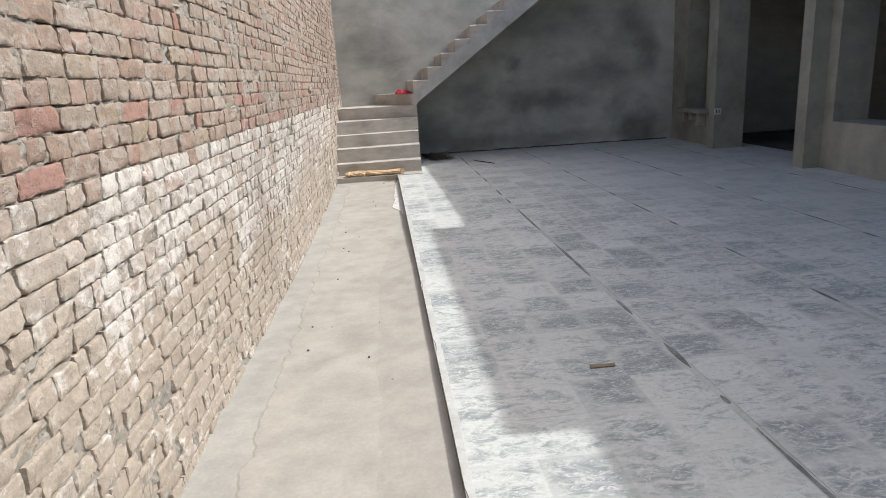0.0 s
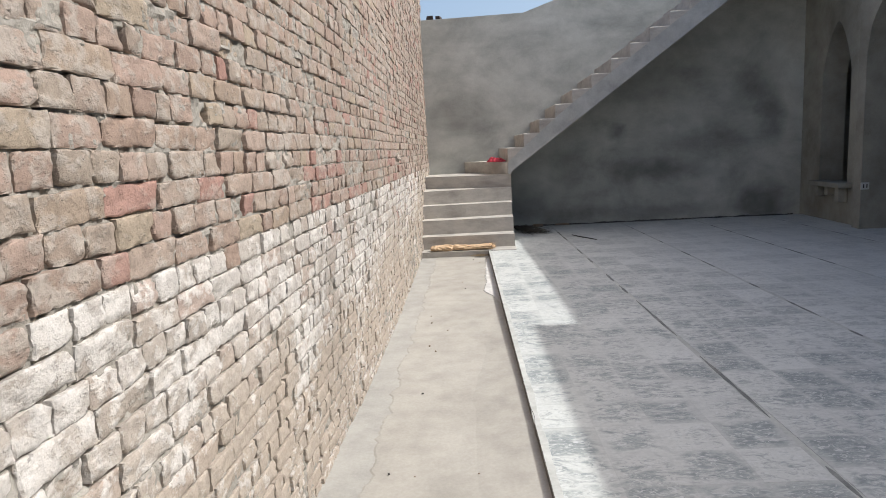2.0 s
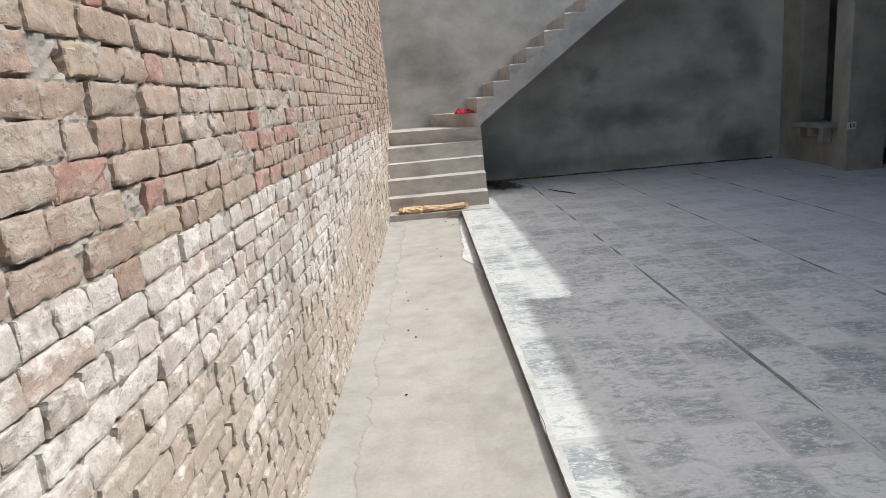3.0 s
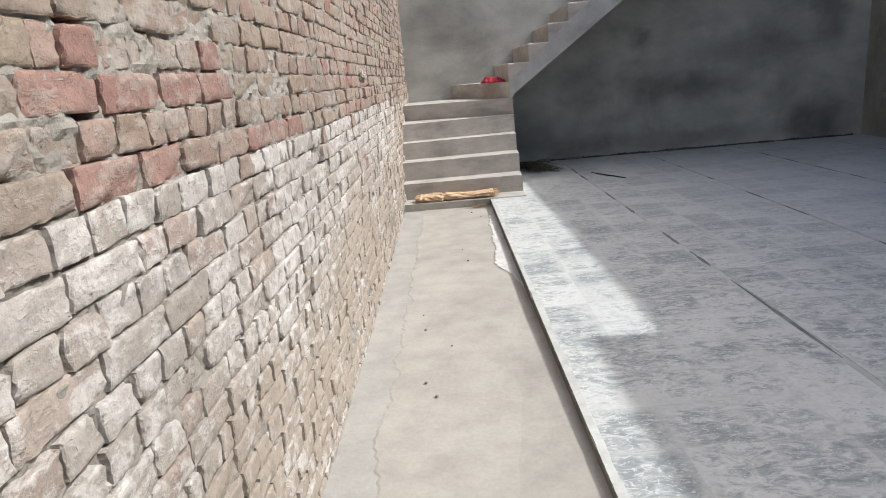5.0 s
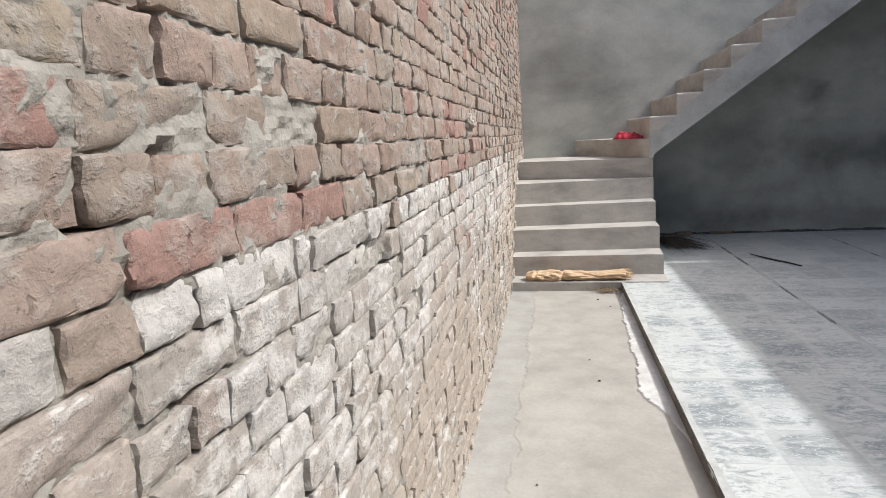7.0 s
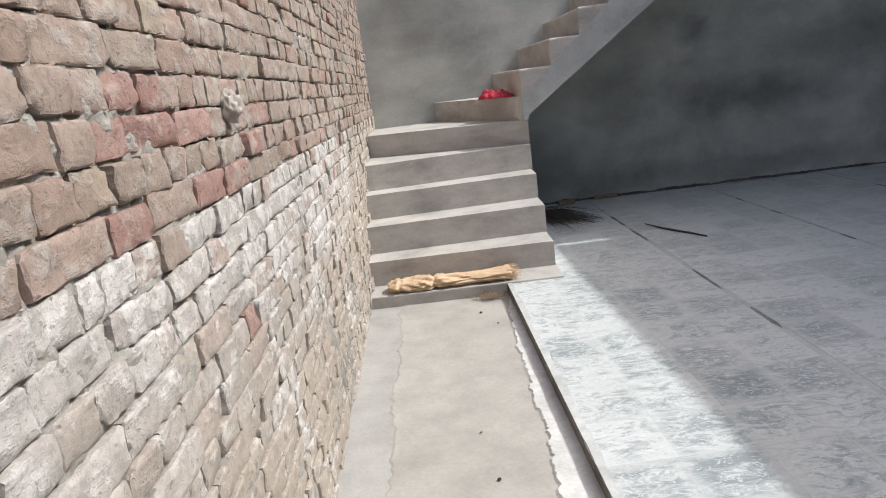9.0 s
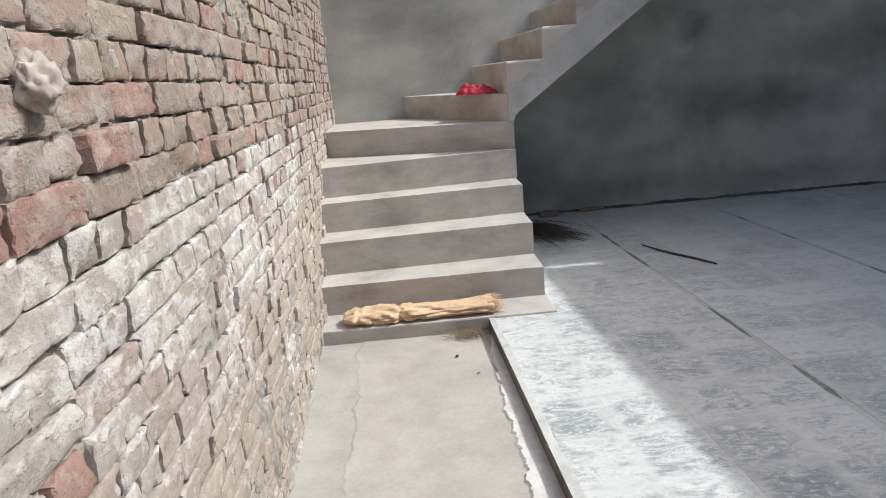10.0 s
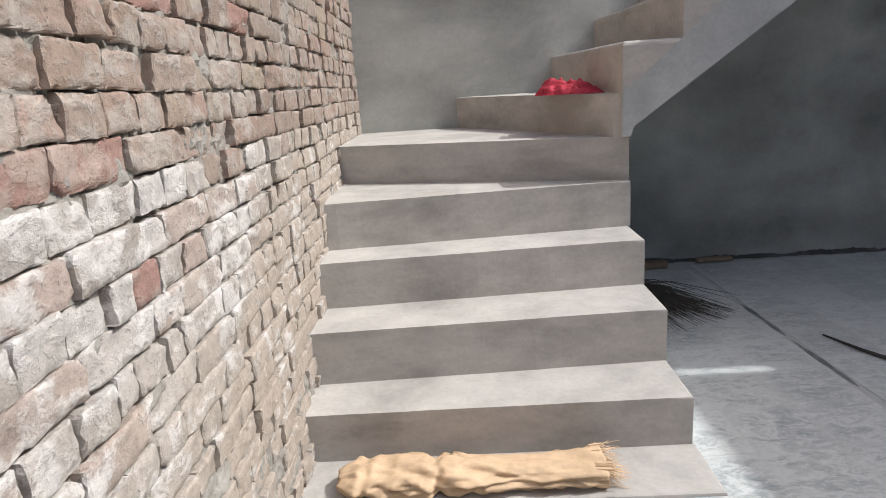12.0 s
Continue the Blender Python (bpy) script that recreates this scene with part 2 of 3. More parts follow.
    col = blend(nt, arith(nt, "MULTIPLY", bare, ramp(nt, scrub, [(0.36, grey(0.5)), (0.43, grey(0.0))])), col, (0.25, 0.28, 0.295))
    # pale dusty tone away from the walkway, painting in light the far floor lacks
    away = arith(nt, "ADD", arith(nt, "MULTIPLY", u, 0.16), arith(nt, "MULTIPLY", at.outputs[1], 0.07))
    far_light = ramp(nt, arith(nt, "ADD", away, arith(nt, "MULTIPLY", arith(nt, "SUBTRACT", cloud, 0.5), 0.9)), [(0.60, grey(0.0)), (1.30, grey(0.56))])
    col = blend(nt, far_light, col, (0.645, 0.65, 0.615))
    col = blend(nt, 1.0, col, ramp(nt, fine, [(0.3, grey(0.93)), (0.7, grey(1.05))]), "MULTIPLY")
    finish(nt, bsdf, col, ramp(nt, cloud, [(0.3, grey(0.55)), (0.7, grey(0.85))]), [(streak, 0.12, 0.004), (fine, 0.2, 0.002)])
    return m


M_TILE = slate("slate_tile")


def plain(name, colour, rough=0.7, scale=30.0, depth=0.3, vary=0.25):
    m, nt, bsdf = material(name)
    a = grain(nt, place(nt), scale, 4, 0.6)
    b = grain(nt, place(nt), scale * 0.2, 3, 0.6)
    t1 = ramp(nt, a, [(0.3, grey(1 - vary)), (0.7, grey(1 + vary * 0.5))])
    t2 = ramp(nt, b, [(0.3, grey(1 - vary)), (0.7, grey(1 + vary * 0.5))])
    col = blend(nt, 1.0, blend(nt, 1.0, t1, t2, "MULTIPLY"), colour, "MULTIPLY")
    finish(nt, bsdf, col, rough, [(a, depth, 0.004)])
    return m


M_SACK = plain("kraft_sack", (0.62, 0.44, 0.275), 0.65, 22.0, 0.6, 0.20)
M_RED = plain("red_cloth", (0.43, 0.036, 0.058), 0.8, 60.0, 0.4)
M_STRAW = plain("dry_straw", (0.27, 0.205, 0.13), 0.8)
M_BRISTLE = plain("dry_bristles", (0.12, 0.105, 0.085), 0.85)
M_TWIG = plain("dark_twig", (0.06, 0.05, 0.045), 0.8)
M_CHIP = plain("wood_chip", (0.27, 0.20, 0.14), 0.8)
M_PAPER = plain("dirty_paper", (0.44, 0.385, 0.335), 0.9, 40.0)
M_SWITCH = plain("switch_plastic", (0.6, 0.6, 0.58), 0.5, 10.0, 0.05, 0.08)


# ---------------------------------------------------------------- mesh helpers
def mesh(name, verts, faces, mat, smooth=False):
    me = bpy.data.meshes.new(name)
    me.from_pydata([tuple(v) for v in verts], [], faces)
    me.materials.append(mat)
    if smooth:
        me.polygons.foreach_set("use_smooth", [True] * len(me.polygons))
    me.update()
    return me


def part(name, data, parent=None, label=""):
    """Link mesh data as one object, under a thing or a part if given."""
    ob = new(name, data)
    if parent:
        ob.parent = parent
    if label:
        ob["label"] = label
    return ob


def from_bm(name, bm, mat, smooth=False):
    me = bpy.data.meshes.new(name)
    bmesh.ops.recalc_face_normals(bm, faces=bm.faces)
    bm.to_mesh(me)
    bm.free()
    me.materials.append(mat)
    if smooth:
        me.polygons.foreach_set("use_smooth", [True] * len(me.polygons))
    return me


def box_bm(x0, x1, y0, y1, z0, z1, bevel=0.0):
    bm = bmesh.new()
    bmesh.ops.create_cube(bm, size=1.0, matrix=Matrix.Translation(((x0 + x1) / 2, (y0 + y1) / 2, (z0 + z1) / 2)) @ Matrix.Diagonal((x1 - x0, y1 - y0, z1 - z0, 1)))
    if bevel:
        bmesh.ops.bevel(bm, geom=list(bm.edges), offset=bevel, segments=2, affect="EDGES", profile=0.5)
    return bm


def prism(name, outline, z0, z1, mat, bevel=0.006, rough=0.0, axis="z", smooth=False):
    """An outline extruded along z (or, given in x and z, along y), with worn edges."""
    bm = bmesh.new()
    n = len(outline)

    def spot(p, d):
        return (p[0], p[1], d) if axis == "z" else (p[0], d, p[1])
    low = [bm.verts.new(spot(p, z0)) for p in outline]
    top = [bm.verts.new(spot(p, z1)) for p in outline]
    bm.faces.new(low)
    bm.faces.new(top)
    for i in range(n):
        bm.faces.new((low[i], low[(i + 1) % n], top[(i + 1) % n], top[i]))
    if bevel:
        keep = [e for e in bm.edges if abs(e.verts[0].co.z - e.verts[1].co.z) < 1e-6 and e.verts[0].co.z > (z1 if axis == "z" else 1e9) - 1e-4] if axis == "z" else list(bm.edges)
        bmesh.ops.bevel(bm, geom=keep, offset=bevel, segments=2, affect="EDGES", profile=0.6)
    return from_bm(name, bm, mat, smooth)


def tube(points, radii, sides=6):
    """Rings along a line: verts and faces, closed at both ends."""
    verts, faces = [], []
    for i, p in enumerate(points):
        a = Vector(points[max(i - 1, 0)])
        b = Vector(points[min(i + 1, len(points) - 1)])
        d = (b - a).normalized()
        u = d.orthogonal().normalized()
        w = d.cross(u)
        for k in range(sides):
            t = 2 * math.pi * k / sides
            verts.append(Vector(p) + (u * math.cos(t) + w * math.sin(t)) * radii[i])
    for i in range(len(points) - 1):
        for k in range(sides):
            faces.append((i * sides + k, i * sides + (k + 1) % sides, (i + 1) * sides + (k + 1) % sides, (i + 1) * sides + k))
    faces.append(tuple(range(sides))[::-1])
    faces.append(tuple((len(points) - 1) * sides + k for k in range(sides)))
    return verts, faces


# ---------------------------------------------------------------- plan
FLOOR = 0.065                 # top of the tiles above the walkway
BACK = 10.86                  # face of the back wall
ARC = 5.63                    # face of the arcade


def wall_x(y):
    return 0.205 - 0.0235 * y


def kerb_x(y):
    return 0.867 + 0.042 * (8.58 - y)


# ---------------------------------------------------------------- ground and walkway
tagged(part("ground", mesh("ground", [(-300, -300, -0.12), (300, -300, -0.12), (300, 300, -0.12), (-300, 300, -0.12)], [(0, 1, 2, 3)], M_SOIL)),
       "bare brown soil around the building", "ground", kind="structure")


def sheet(name, left, right, y0, y1, z, mat, nx, ny, lift):
    """A ground sheet between two edge lines, slightly uneven."""
    verts, faces = [], []
    for j in range(ny + 1):
        y = y0 + (y1 - y0) * j / ny
        a, b = left(y), right(y)
        for i in range(nx + 1):
            x = a + (b - a) * i / nx
            verts.append((x, y, z + lift * noise.noise((x * 3, y * 1.7, 4.0))))
    for j in range(ny):
        for i in range(nx):
            k = j * (nx + 1) + i
            faces.append((k, k + 1, k + nx + 2, k + nx + 1))
    return mesh(name, verts, faces, mat)


walkway = tagged(part("pavement", sheet("pavement", lambda y: wall_x(y) - 0.1, lambda y: kerb_x(y) + 0.03, -6, 8.62, 0.0, M_EDGE, 8, 120, 0.0)),
                 "grey cement walkway along the brick wall", "walkway", kind="structure")


def ragged(y, seed, size):
    return size * (noise.noise((y * 2.1, seed, 0)) + 0.6 * noise.noise((y * 7.3, seed, 3)) + 0.35 * noise.noise((y * 23, seed, 5)))


def plate(name, left, right, y0, y1, z, mat, nx, ny, skirt=0.004, drop=0.02):
    """A thin layer with ragged sides that drop to what it lies on."""
    verts, faces = [], []
    for j in range(ny + 1):
        y = y0 + (y1 - y0) * j / ny
        a, b = left(y), right(y)
        verts.append((a - skirt, y, z - drop))
        for i in range(nx + 1):
            x = a + (b - a) * i / nx
            verts.append((x, y, z + 0.0025 * noise.noise((x * 6, y * 5, 8.0))))
        verts.append((b + skirt, y, z - drop))
    w = nx + 3
    for j in range(ny):
        for i in range(w - 1):
            k = j * w + i
            faces.append((k, k + 1, k + w + 1, k + w))
    return mesh(name, verts, faces, mat)


part("screed_layer", plate("screed_layer", lambda y: wall_x(y) + 0.215 + ragged(y, 1.0, 0.05), lambda y: kerb_x(y) - 0.035 + ragged(y, 9.0, 0.018),
                           -6, 8.60, 0.0026, M_WALK, 6, 1400, 0.014, 0.0035), walkway, "warm beige cement screed")


fv, ff = [], []
for i in range(701):
    y = -6 + 14.6 * i / 700
    for q in range(5):
        gentle = min(max((6.0 - y) / 2, 0), 1)
        x = kerb_x(y) + 0.01 - (0.075 + 0.235 * gentle + ragged(y, 31.0, 0.014)) * (1 - q / 4)
        fv.append((x, y, 0.0005 + (0.008 + 0.025 * gentle) * (q / 4) ** (1.5 - 0.5 * gentle) + 0.0015 * noise.noise((x * 20, y * 9, 2.0))))
for i in range(700):
    ff += [(5 * i + q, 5 * i + q + 1, 5 * i + q + 6, 5 * i + q + 5) for q in range(4)]
part("fillet", mesh("fillet", fv, ff, M_WALK), walkway)


def spill_edge(y):
    u = min(max((y - 6.05) / 2.45, 0), 1)
    swell = min(1.0, 6 * u, 8 * (1 - u))
    wide = 0.035 + 0.045 * math.sin(u * math.pi) + 0.060 * math.exp(-((y - 6.6) / 0.24) ** 2)
    return kerb_x(y) + 0.004 - swell * wide + swell * (ragged(y, 17.4, 0.022) + 0.012 * noise.noise((y * 14, 8.4, 3.3)) + 0.009 * noise.noise((y * 37, 8.4, 3.3)) + 0.008 * noise.noise((y * 80, 3.4, 3.6)))


part("mortar_spill", plate("mortar_spill", spill_edge, lambda y: kerb_x(y) + 0.01, 6.05, 8.5, 0.0115, M_SPILL, 5, 900, 0.009, 0.0085), walkway, "pale ragged mortar along the kerb")

# ---------------------------------------------------------------- tiled floor bed
bed = [(kerb_x(-6) + 0.006, -6), (kerb_x(8.58) + 0.006, 8.58), (kerb_x(8.58) + 0.006, BACK + 0.2), (11.5, BACK + 0.2), (11.5, -6)]
floor = tagged(part("floor", prism("floor", bed, -0.1, FLOOR - 0.0022, M_GAP, 0)), "grey slate tiled courtyard floor with dusty white streaks", "floor", kind="structure")

ev, ef = [], []
for i in range(601):
    y = -6 + 14.58 * i / 600
    x = kerb_x(y)
    e = 0.034 + 0.014 * noise.noise((y * 3, 0, 0)) + 0.007 * noise.noise((y * 17, 4, 0))
    chip = max(0.0, noise.noise((y * 4.1, 9, 0)) - 0.25) * 0.02 + 0.0015 * noise.noise((y * 40, 9, 0))
    ev += [(x + 0.004, y, -0.02), (x + chip * 0.6, y, FLOOR - 0.008), (x + 0.003 + chip, y, FLOOR + 0.0035), (x + e, y, FLOOR + 0.0032), (x + e + 0.004, y, FLOOR - 0.003)]
for i in range(600):
    for q in range(4):
        ef.append((5 * i + q, 5 * i + q + 1, 5 * i + q + 6, 5 * i + q + 5))
kerb = part("kerb", mesh("kerb", ev, ef, M_KERB), floor, "brown cement kerb edge, sides darkened as shade, with a pale top")
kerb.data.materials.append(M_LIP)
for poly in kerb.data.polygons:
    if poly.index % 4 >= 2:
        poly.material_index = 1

# the dark colour stands in for the deep shade inside the room
tagged(part("floor_room", from_bm("floor_room", box_bm(6.3, 11.4, -6, BACK, FLOOR - 0.1, FLOOR - 0.002), M_DIRT_SHADE)), "room floor behind the arches, shade painted as a dark tone", "floor", kind="structure")

# ---------------------------------------------------------------- back wall with its rising parapet
outline = [(-0.6, -0.1), (11.5, -0.1), (11.5, 5.1), (6.9, 5.1), (1.55, 3.37), (-0.6, 3.37)]
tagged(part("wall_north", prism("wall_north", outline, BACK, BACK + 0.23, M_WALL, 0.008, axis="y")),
       "grey cement plastered back wall with damp stains and shade painted under the flight", "wall", kind="structure")


# ---------------------------------------------------------------- arcade
def arch_height(y, y0, y1, spring, tip, pointed):
    u = abs(2 * (y - y0) / (y1 - y0) - 1)
    if pointed:
        return spring + (tip - spring) * (1 - u ** 1.9) ** 0.9 * (1 - 0.16 * u) if u < 1 else spring
    return spring + (tip - spring) * math.sqrt(max(0.0, 1 - u * u))


def arcade(name, x0, x1, y0, y1, top, openings, mat):
    """A thick wall along y, pierced by arched openings (y0, y1, sill, spring, tip, pointed)."""
    verts, faces = [], []

    def quad(*p):
        k = len(verts)
        verts.extend(p)
        faces.append((k, k + 1, k + 2, k + 3))

    def column(a, b, za, zb, ta, tb):
        quad((x0, a, za), (x0, b, zb), (x0, b, tb), (x0, a, ta))
        quad((x1, b, zb), (x1, a, za), (x1, a, ta), (x1, b, tb))
    cuts = y0
    for (a, b, sill, spring, tip, pointed) in sorted(openings):
        column(cuts, a, -0.1, -0.1, top, top)
        if sill > FLOOR:
            column(a, b, -0.1, -0.1, sill, sill)
            quad((x0, a, sill), (x0, b, sill), (x1, b, sill), (x1, a, sill))
        quad((x0, a, sill), (x1, a, sill), (x1, a, spring), (x0, a, spring))
        quad((x1, b, sill), (x0, b, sill), (x0, b, spring), (x1, b, spring))
        n = 28
        for i in range(n):
            p, q = a + (b - a) * i / n, a + (b - a) * (i + 1) / n
            hp, hq = (arch_height(v, a, b, spring, tip, pointed) for v in (p, q))
            column(p, q, hp, hq, top, top)
            quad((x0, p, hp), (x0, q, hq), (x1, q, hq), (x1, p, hp))
        cuts = b
    column(cuts, y1, -0.1, -0.1, top, top)
    quad((x0, y0, top), (x0, y1, top), (x1, y1, top), (x1, y0, top))
    quad((x0, y0, -0.1), (x1, y0, -0.1), (x1, y0, top), (x0, y0, top))
    quad((x0, y1, -0.1), (x1, y1, -0.1), (x1, y1, top), (x0, y1, top))
    bm = bmesh.new()
    bm.from_mesh(mesh(name, verts, faces, mat))
    bmesh.ops.remove_doubles(bm, verts=bm.verts, dist=0.0005)
    return from_bm(name, bm, mat)


ROOF_Z = 3.95
tagged(part("wall_east", arcade("wall_east", ARC, ARC + 0.455, 6.80, 9.21, ROOF_Z, [(7.0, 9.04, FLOOR, 2.25, 3.10, False)], M_ARCADE)),
       "thick cement arcade wall with a tall round arch", "wall", kind="structure")
tagged(part("wall_east_end", arcade("wall_east_end", ARC + 0.11, ARC + 0.44, 9.21, BACK, ROOF_Z, [(9.57, 10.30, 0.60, 2.13, 2.79, True)], M_ARCADE)),
       "cement wall with a pointed arch window", "wall", kind="structure")
tagged(part("wall_east_far", arcade("wall_east_far", ARC + 0.2, ARC + 0.61, -6, 6.80, ROOF_Z, [(4.70, 6.63, 0.61, 2.25, 3.0, False)], M_ARCADE)),
       "cement arcade wall with a low sill under its arch", "wall", kind="structure")
tagged(part("wall_room", from_bm("wall_room", box_bm(11.3, 11.5, -6, BACK, -0.1, ROOF_Z), M_ROOM)), "room wall behind the arches, cement darkened as shade", "wall", kind="structure")
# added out of view; its height keeps low sky light off the back wall
tagged(part("wall_south", from_bm("wall_south", box_bm(-0.4, 11.5, -6.25, -6, -0.1, 5.2), M_WALL)), "unseen plain cement wall added to close the courtyard and block low sky", "wall", kind="structure")

# roof slab of the arcade, with a deeper stretch over the middle and a slit beside the stair landing
REACH = (ROOF_Z - FLOOR) / SUN_TAN


def edge(y, more):
    return kerb_x(y) + more + REACH


roof = [(edge(-6, 0.64), -6), (edge(1.7, 0.64), 1.7), (edge(1.7, 0.345), 1.7), (edge(5.12, 0.325), 5.12), (edge(5.12, 0.645), 5.12),
        (edge(7.0, 0.625), 7.0), (edge(9.31, 0.59), 9.31), (edge(9.31, 0.59) + 0.42, 9.31), (edge(9.31, 0.59) + 0.42, 9.35),
        (edge(9.35, 0.32), 9.35), (edge(9.35, 0.32), 9.598), (5.53, 9.598), (5.53, BACK), (11.5, BACK), (11.5, -6)]
tagged(part("ceiling", prism("ceiling", roof, ROOF_Z, ROOF_Z + 0.16, M_ROOF, 0)), "concrete roof slab over the arcade", "ceiling", kind="structure")

# ---------------------------------------------------------------- staircase
stairs = tagged(new("staircase"), "bare cement winder staircase rising along the back wall", "staircase")
stairs.location = (0.6, 9.8, FLOOR)
SHIFT = Matrix.Translation((-0.6, -9.8, -FLOOR))


def stair_part(name, data, label=""):
    data.transform(SHIFT)
    return part(name, data, stairs, label)


LEFT, RIGHT = -0.06, 1.215
RISE = [0.07, 0.24, 0.43, 0.607, 0.795, 0.972, 1.145, 1.34]
# riser lines: at the brick wall and at the open side
RISER = [None, (8.806, 8.812), (9.02, 9.08), (9.27, 9.36), (9.47, 9.60), (10.03, 9.63)]
stair_part("threshold", prism("threshold", [(-0.06, 8.575), (1.225, 8.565), (1.225, BACK), (-0.06, BACK)], -0.08, RISE[0] + 0.006, M_STEP, 0.008), "grey cement threshold slab")


def worn(a, b, n, size, seed):
    """Points from a to b with a slightly uneven line."""
    pts = []
    for i in range(n + 1):
        t = i / n
        w = size * noise.noise((t * 9, seed, 1.0)) if 0 < i < n else 0
        pts.append((a[0] + (b[0] - a[0]) * t, a[1] + (b[1] - a[1]) * t + w))
    return pts


for i in range(1, 6):
    l, r = RISER[i]
    side = RIGHT if i < 4 else RIGHT + 0.008
    line = worn((LEFT, l), (side, r), 14, 0.004, i)
    back = [(side, BACK), (LEFT, BACK)]
    stair_part("step", prism("step", line + back, RISE[i - 1] + (0.0065 if i == 1 else 0), RISE[i], M_STEP, 0.008))
curve = [(0.53, BACK), (0.66, 10.62), (0.80, 10.38), (0.93, 10.14), (1.04, 9.92), (1.11, 9.77), (1.145, 9.69), (1.165, 9.655), (1.19, 9.64)]
stair_part("step", prism("step", curve + [(1.215, 9.618), (1.215, BACK)], RISE[5], RISE[6], M_STEP, 0.009))
# the straight flight
GOINGS, UP = [0.0, 0.22, 0.22, 0.24] + [0.262] * 14, 0.187
tops = [RISE[6]] + [RISE[7] + UP * k for k in range(16)]
front = [1.19] + [1.42 + sum(GOINGS[:k + 1]) for k in range(18)]
skew = [0.10, 0.08, 0.05, 0.03] + [0.015] * 17
Y0 = 9.602
for k in range(16):
    xa, xb, za, zb = front[k], front[k + 1], tops[k], tops[k + 1]
    sa, sb = skew[k], skew[k + 1]
    v = [(xa, Y0, za), (xb, Y0, zb), (xa, Y0, zb), (xa - sa, BACK, za), (xb - sb, BACK, zb), (xa - sa, BACK, zb)]
    bm = bmesh.new()
    vs = [bm.verts.new(p) for p in v]
    for f in ((0, 1, 2), (5, 4, 3), (0, 2, 5, 3), (2, 1, 4, 5), (1, 0, 3, 4)):
        bm.faces.new([vs[q] for q in f])
    at = {vs[q]: q for q in range(6)}
    nose = [e for e in bm.edges if {at[w] for w in e.verts} in ({2, 5}, {1, 2})]
    bmesh.ops.bevel(bm, geom=nose, offset=0.018, segments=3, affect="EDGES", profile=0.5)
    stair_part("step", from_bm("step", bm, M_STEP))
endx, endz = front[16], tops[16]
waist = [(1.19, RISE[6])] + [(front[k], tops[k]) for k in range(1, 17)] + [(endx + 0.25, endz), (endx + 0.25, 1.012 + 0.715 * (endx + 0.25 - 1.236)), (1.236, 1.012), (1.223, 0.973), (1.19, 0.973)]
stair_part("waist_slab", prism("waist_slab", waist, Y0, BACK, M_WAIST, 0, axis="y"), "grey sloping concrete slab under the flight")

# ---------------------------------------------------------------- brick wall core
TH = math.atan(0.0235)
WALL_M = Matrix.Translation((wall_x(0), 0, 0)) @ Matrix.Rotation(TH, 4, "Z")
S0, S1, ZTOP = 0.3, 10.9, 4.2


def bow(s):
    """The wall bellies out a little along its middle."""
    return 0.032 * math.exp(-((s - 4.9) / 1.9) ** 2)


def foot(z):
    """The lowest courses spread outwards a little."""
    return 0.016 * max(0.0, 1 - z / 0.45)


def mortar_sheet():
    step = 0.0085
    ns, nz = int((S1 - S0) / step), int(3.75 / step)
    verts, faces = [], []
    for j in range(nz + 1):
        z = -0.03 + 3.75 * j / nz
        for i in range(ns + 1):
            s = S0 + (S1 - S0) * i / ns
            open_joint = min(max((s - 5.6) / 1.2, 0), 1) * min(max((z - 0.35) / 0.5, 0), 1)
            d = -0.0082 - 0.0050 * open_joint + 0.008 * noise.noise((s * 3.1, z * 9, 0.3)) + 0.009 * noise.noise((s * 15, z * 21, 2.0)) + 0.008 * noise.noise((s * 46, z * 50, 4.0)) + 0.009 * open_joint * noise.noise((s * 33, z * 36, 6.4))
            d -= 0.0025 * min(max((1.13 - z) / 0.08, 0), 1) - 0.002 * min(max((0.5 - z) / 0.3, 0), 1)
            d -= 0.15 * max(0.0, noise.noise((s * 9, z * 15, 9.0)) - 0.30)
            verts.append((bow(s) + foot(z) + (min(d, 0.0012) if d > -0.024 else d * 1.8 + 0.0192), s, z))
    w = ns + 1
    for j in range(nz):
        for i in range(ns):
            k = j * w + i
            faces.append((k, k + 1, k + w + 1, k + w))
    # core behind the joints
    k = len(verts)
    for x, s, z in ((-0.045, -6, -0.1), (-0.045, S1 + 0.2, -0.1), (-0.045, S1 + 0.2, ZTOP), (-0.045, -6, ZTOP),
                    (-0.28, -6, -0.1), (-0.28, S1 + 0.2, -0.1), (-0.28, S1 + 0.2, ZTOP), (-0.28, -6, ZTOP)):
        verts.append((x, s, z))
    for f in ((0, 1, 2, 3), (7, 6, 5, 4), (0, 4, 5, 1), (3, 2, 6, 7), (0, 3, 7, 4), (1, 5, 6, 2)):
        faces.append(tuple(k + q for q in f))
    return mesh("wall_west", verts, faces, M_MORTAR)


wall_west = tagged(part("wall_west", mortar_sheet()), "rough brick wall, lime-stained white along its lower courses", "wall", kind="structure")
wall_west.matrix_world = WALL_M

# ---------------------------------------------------------------- loose things

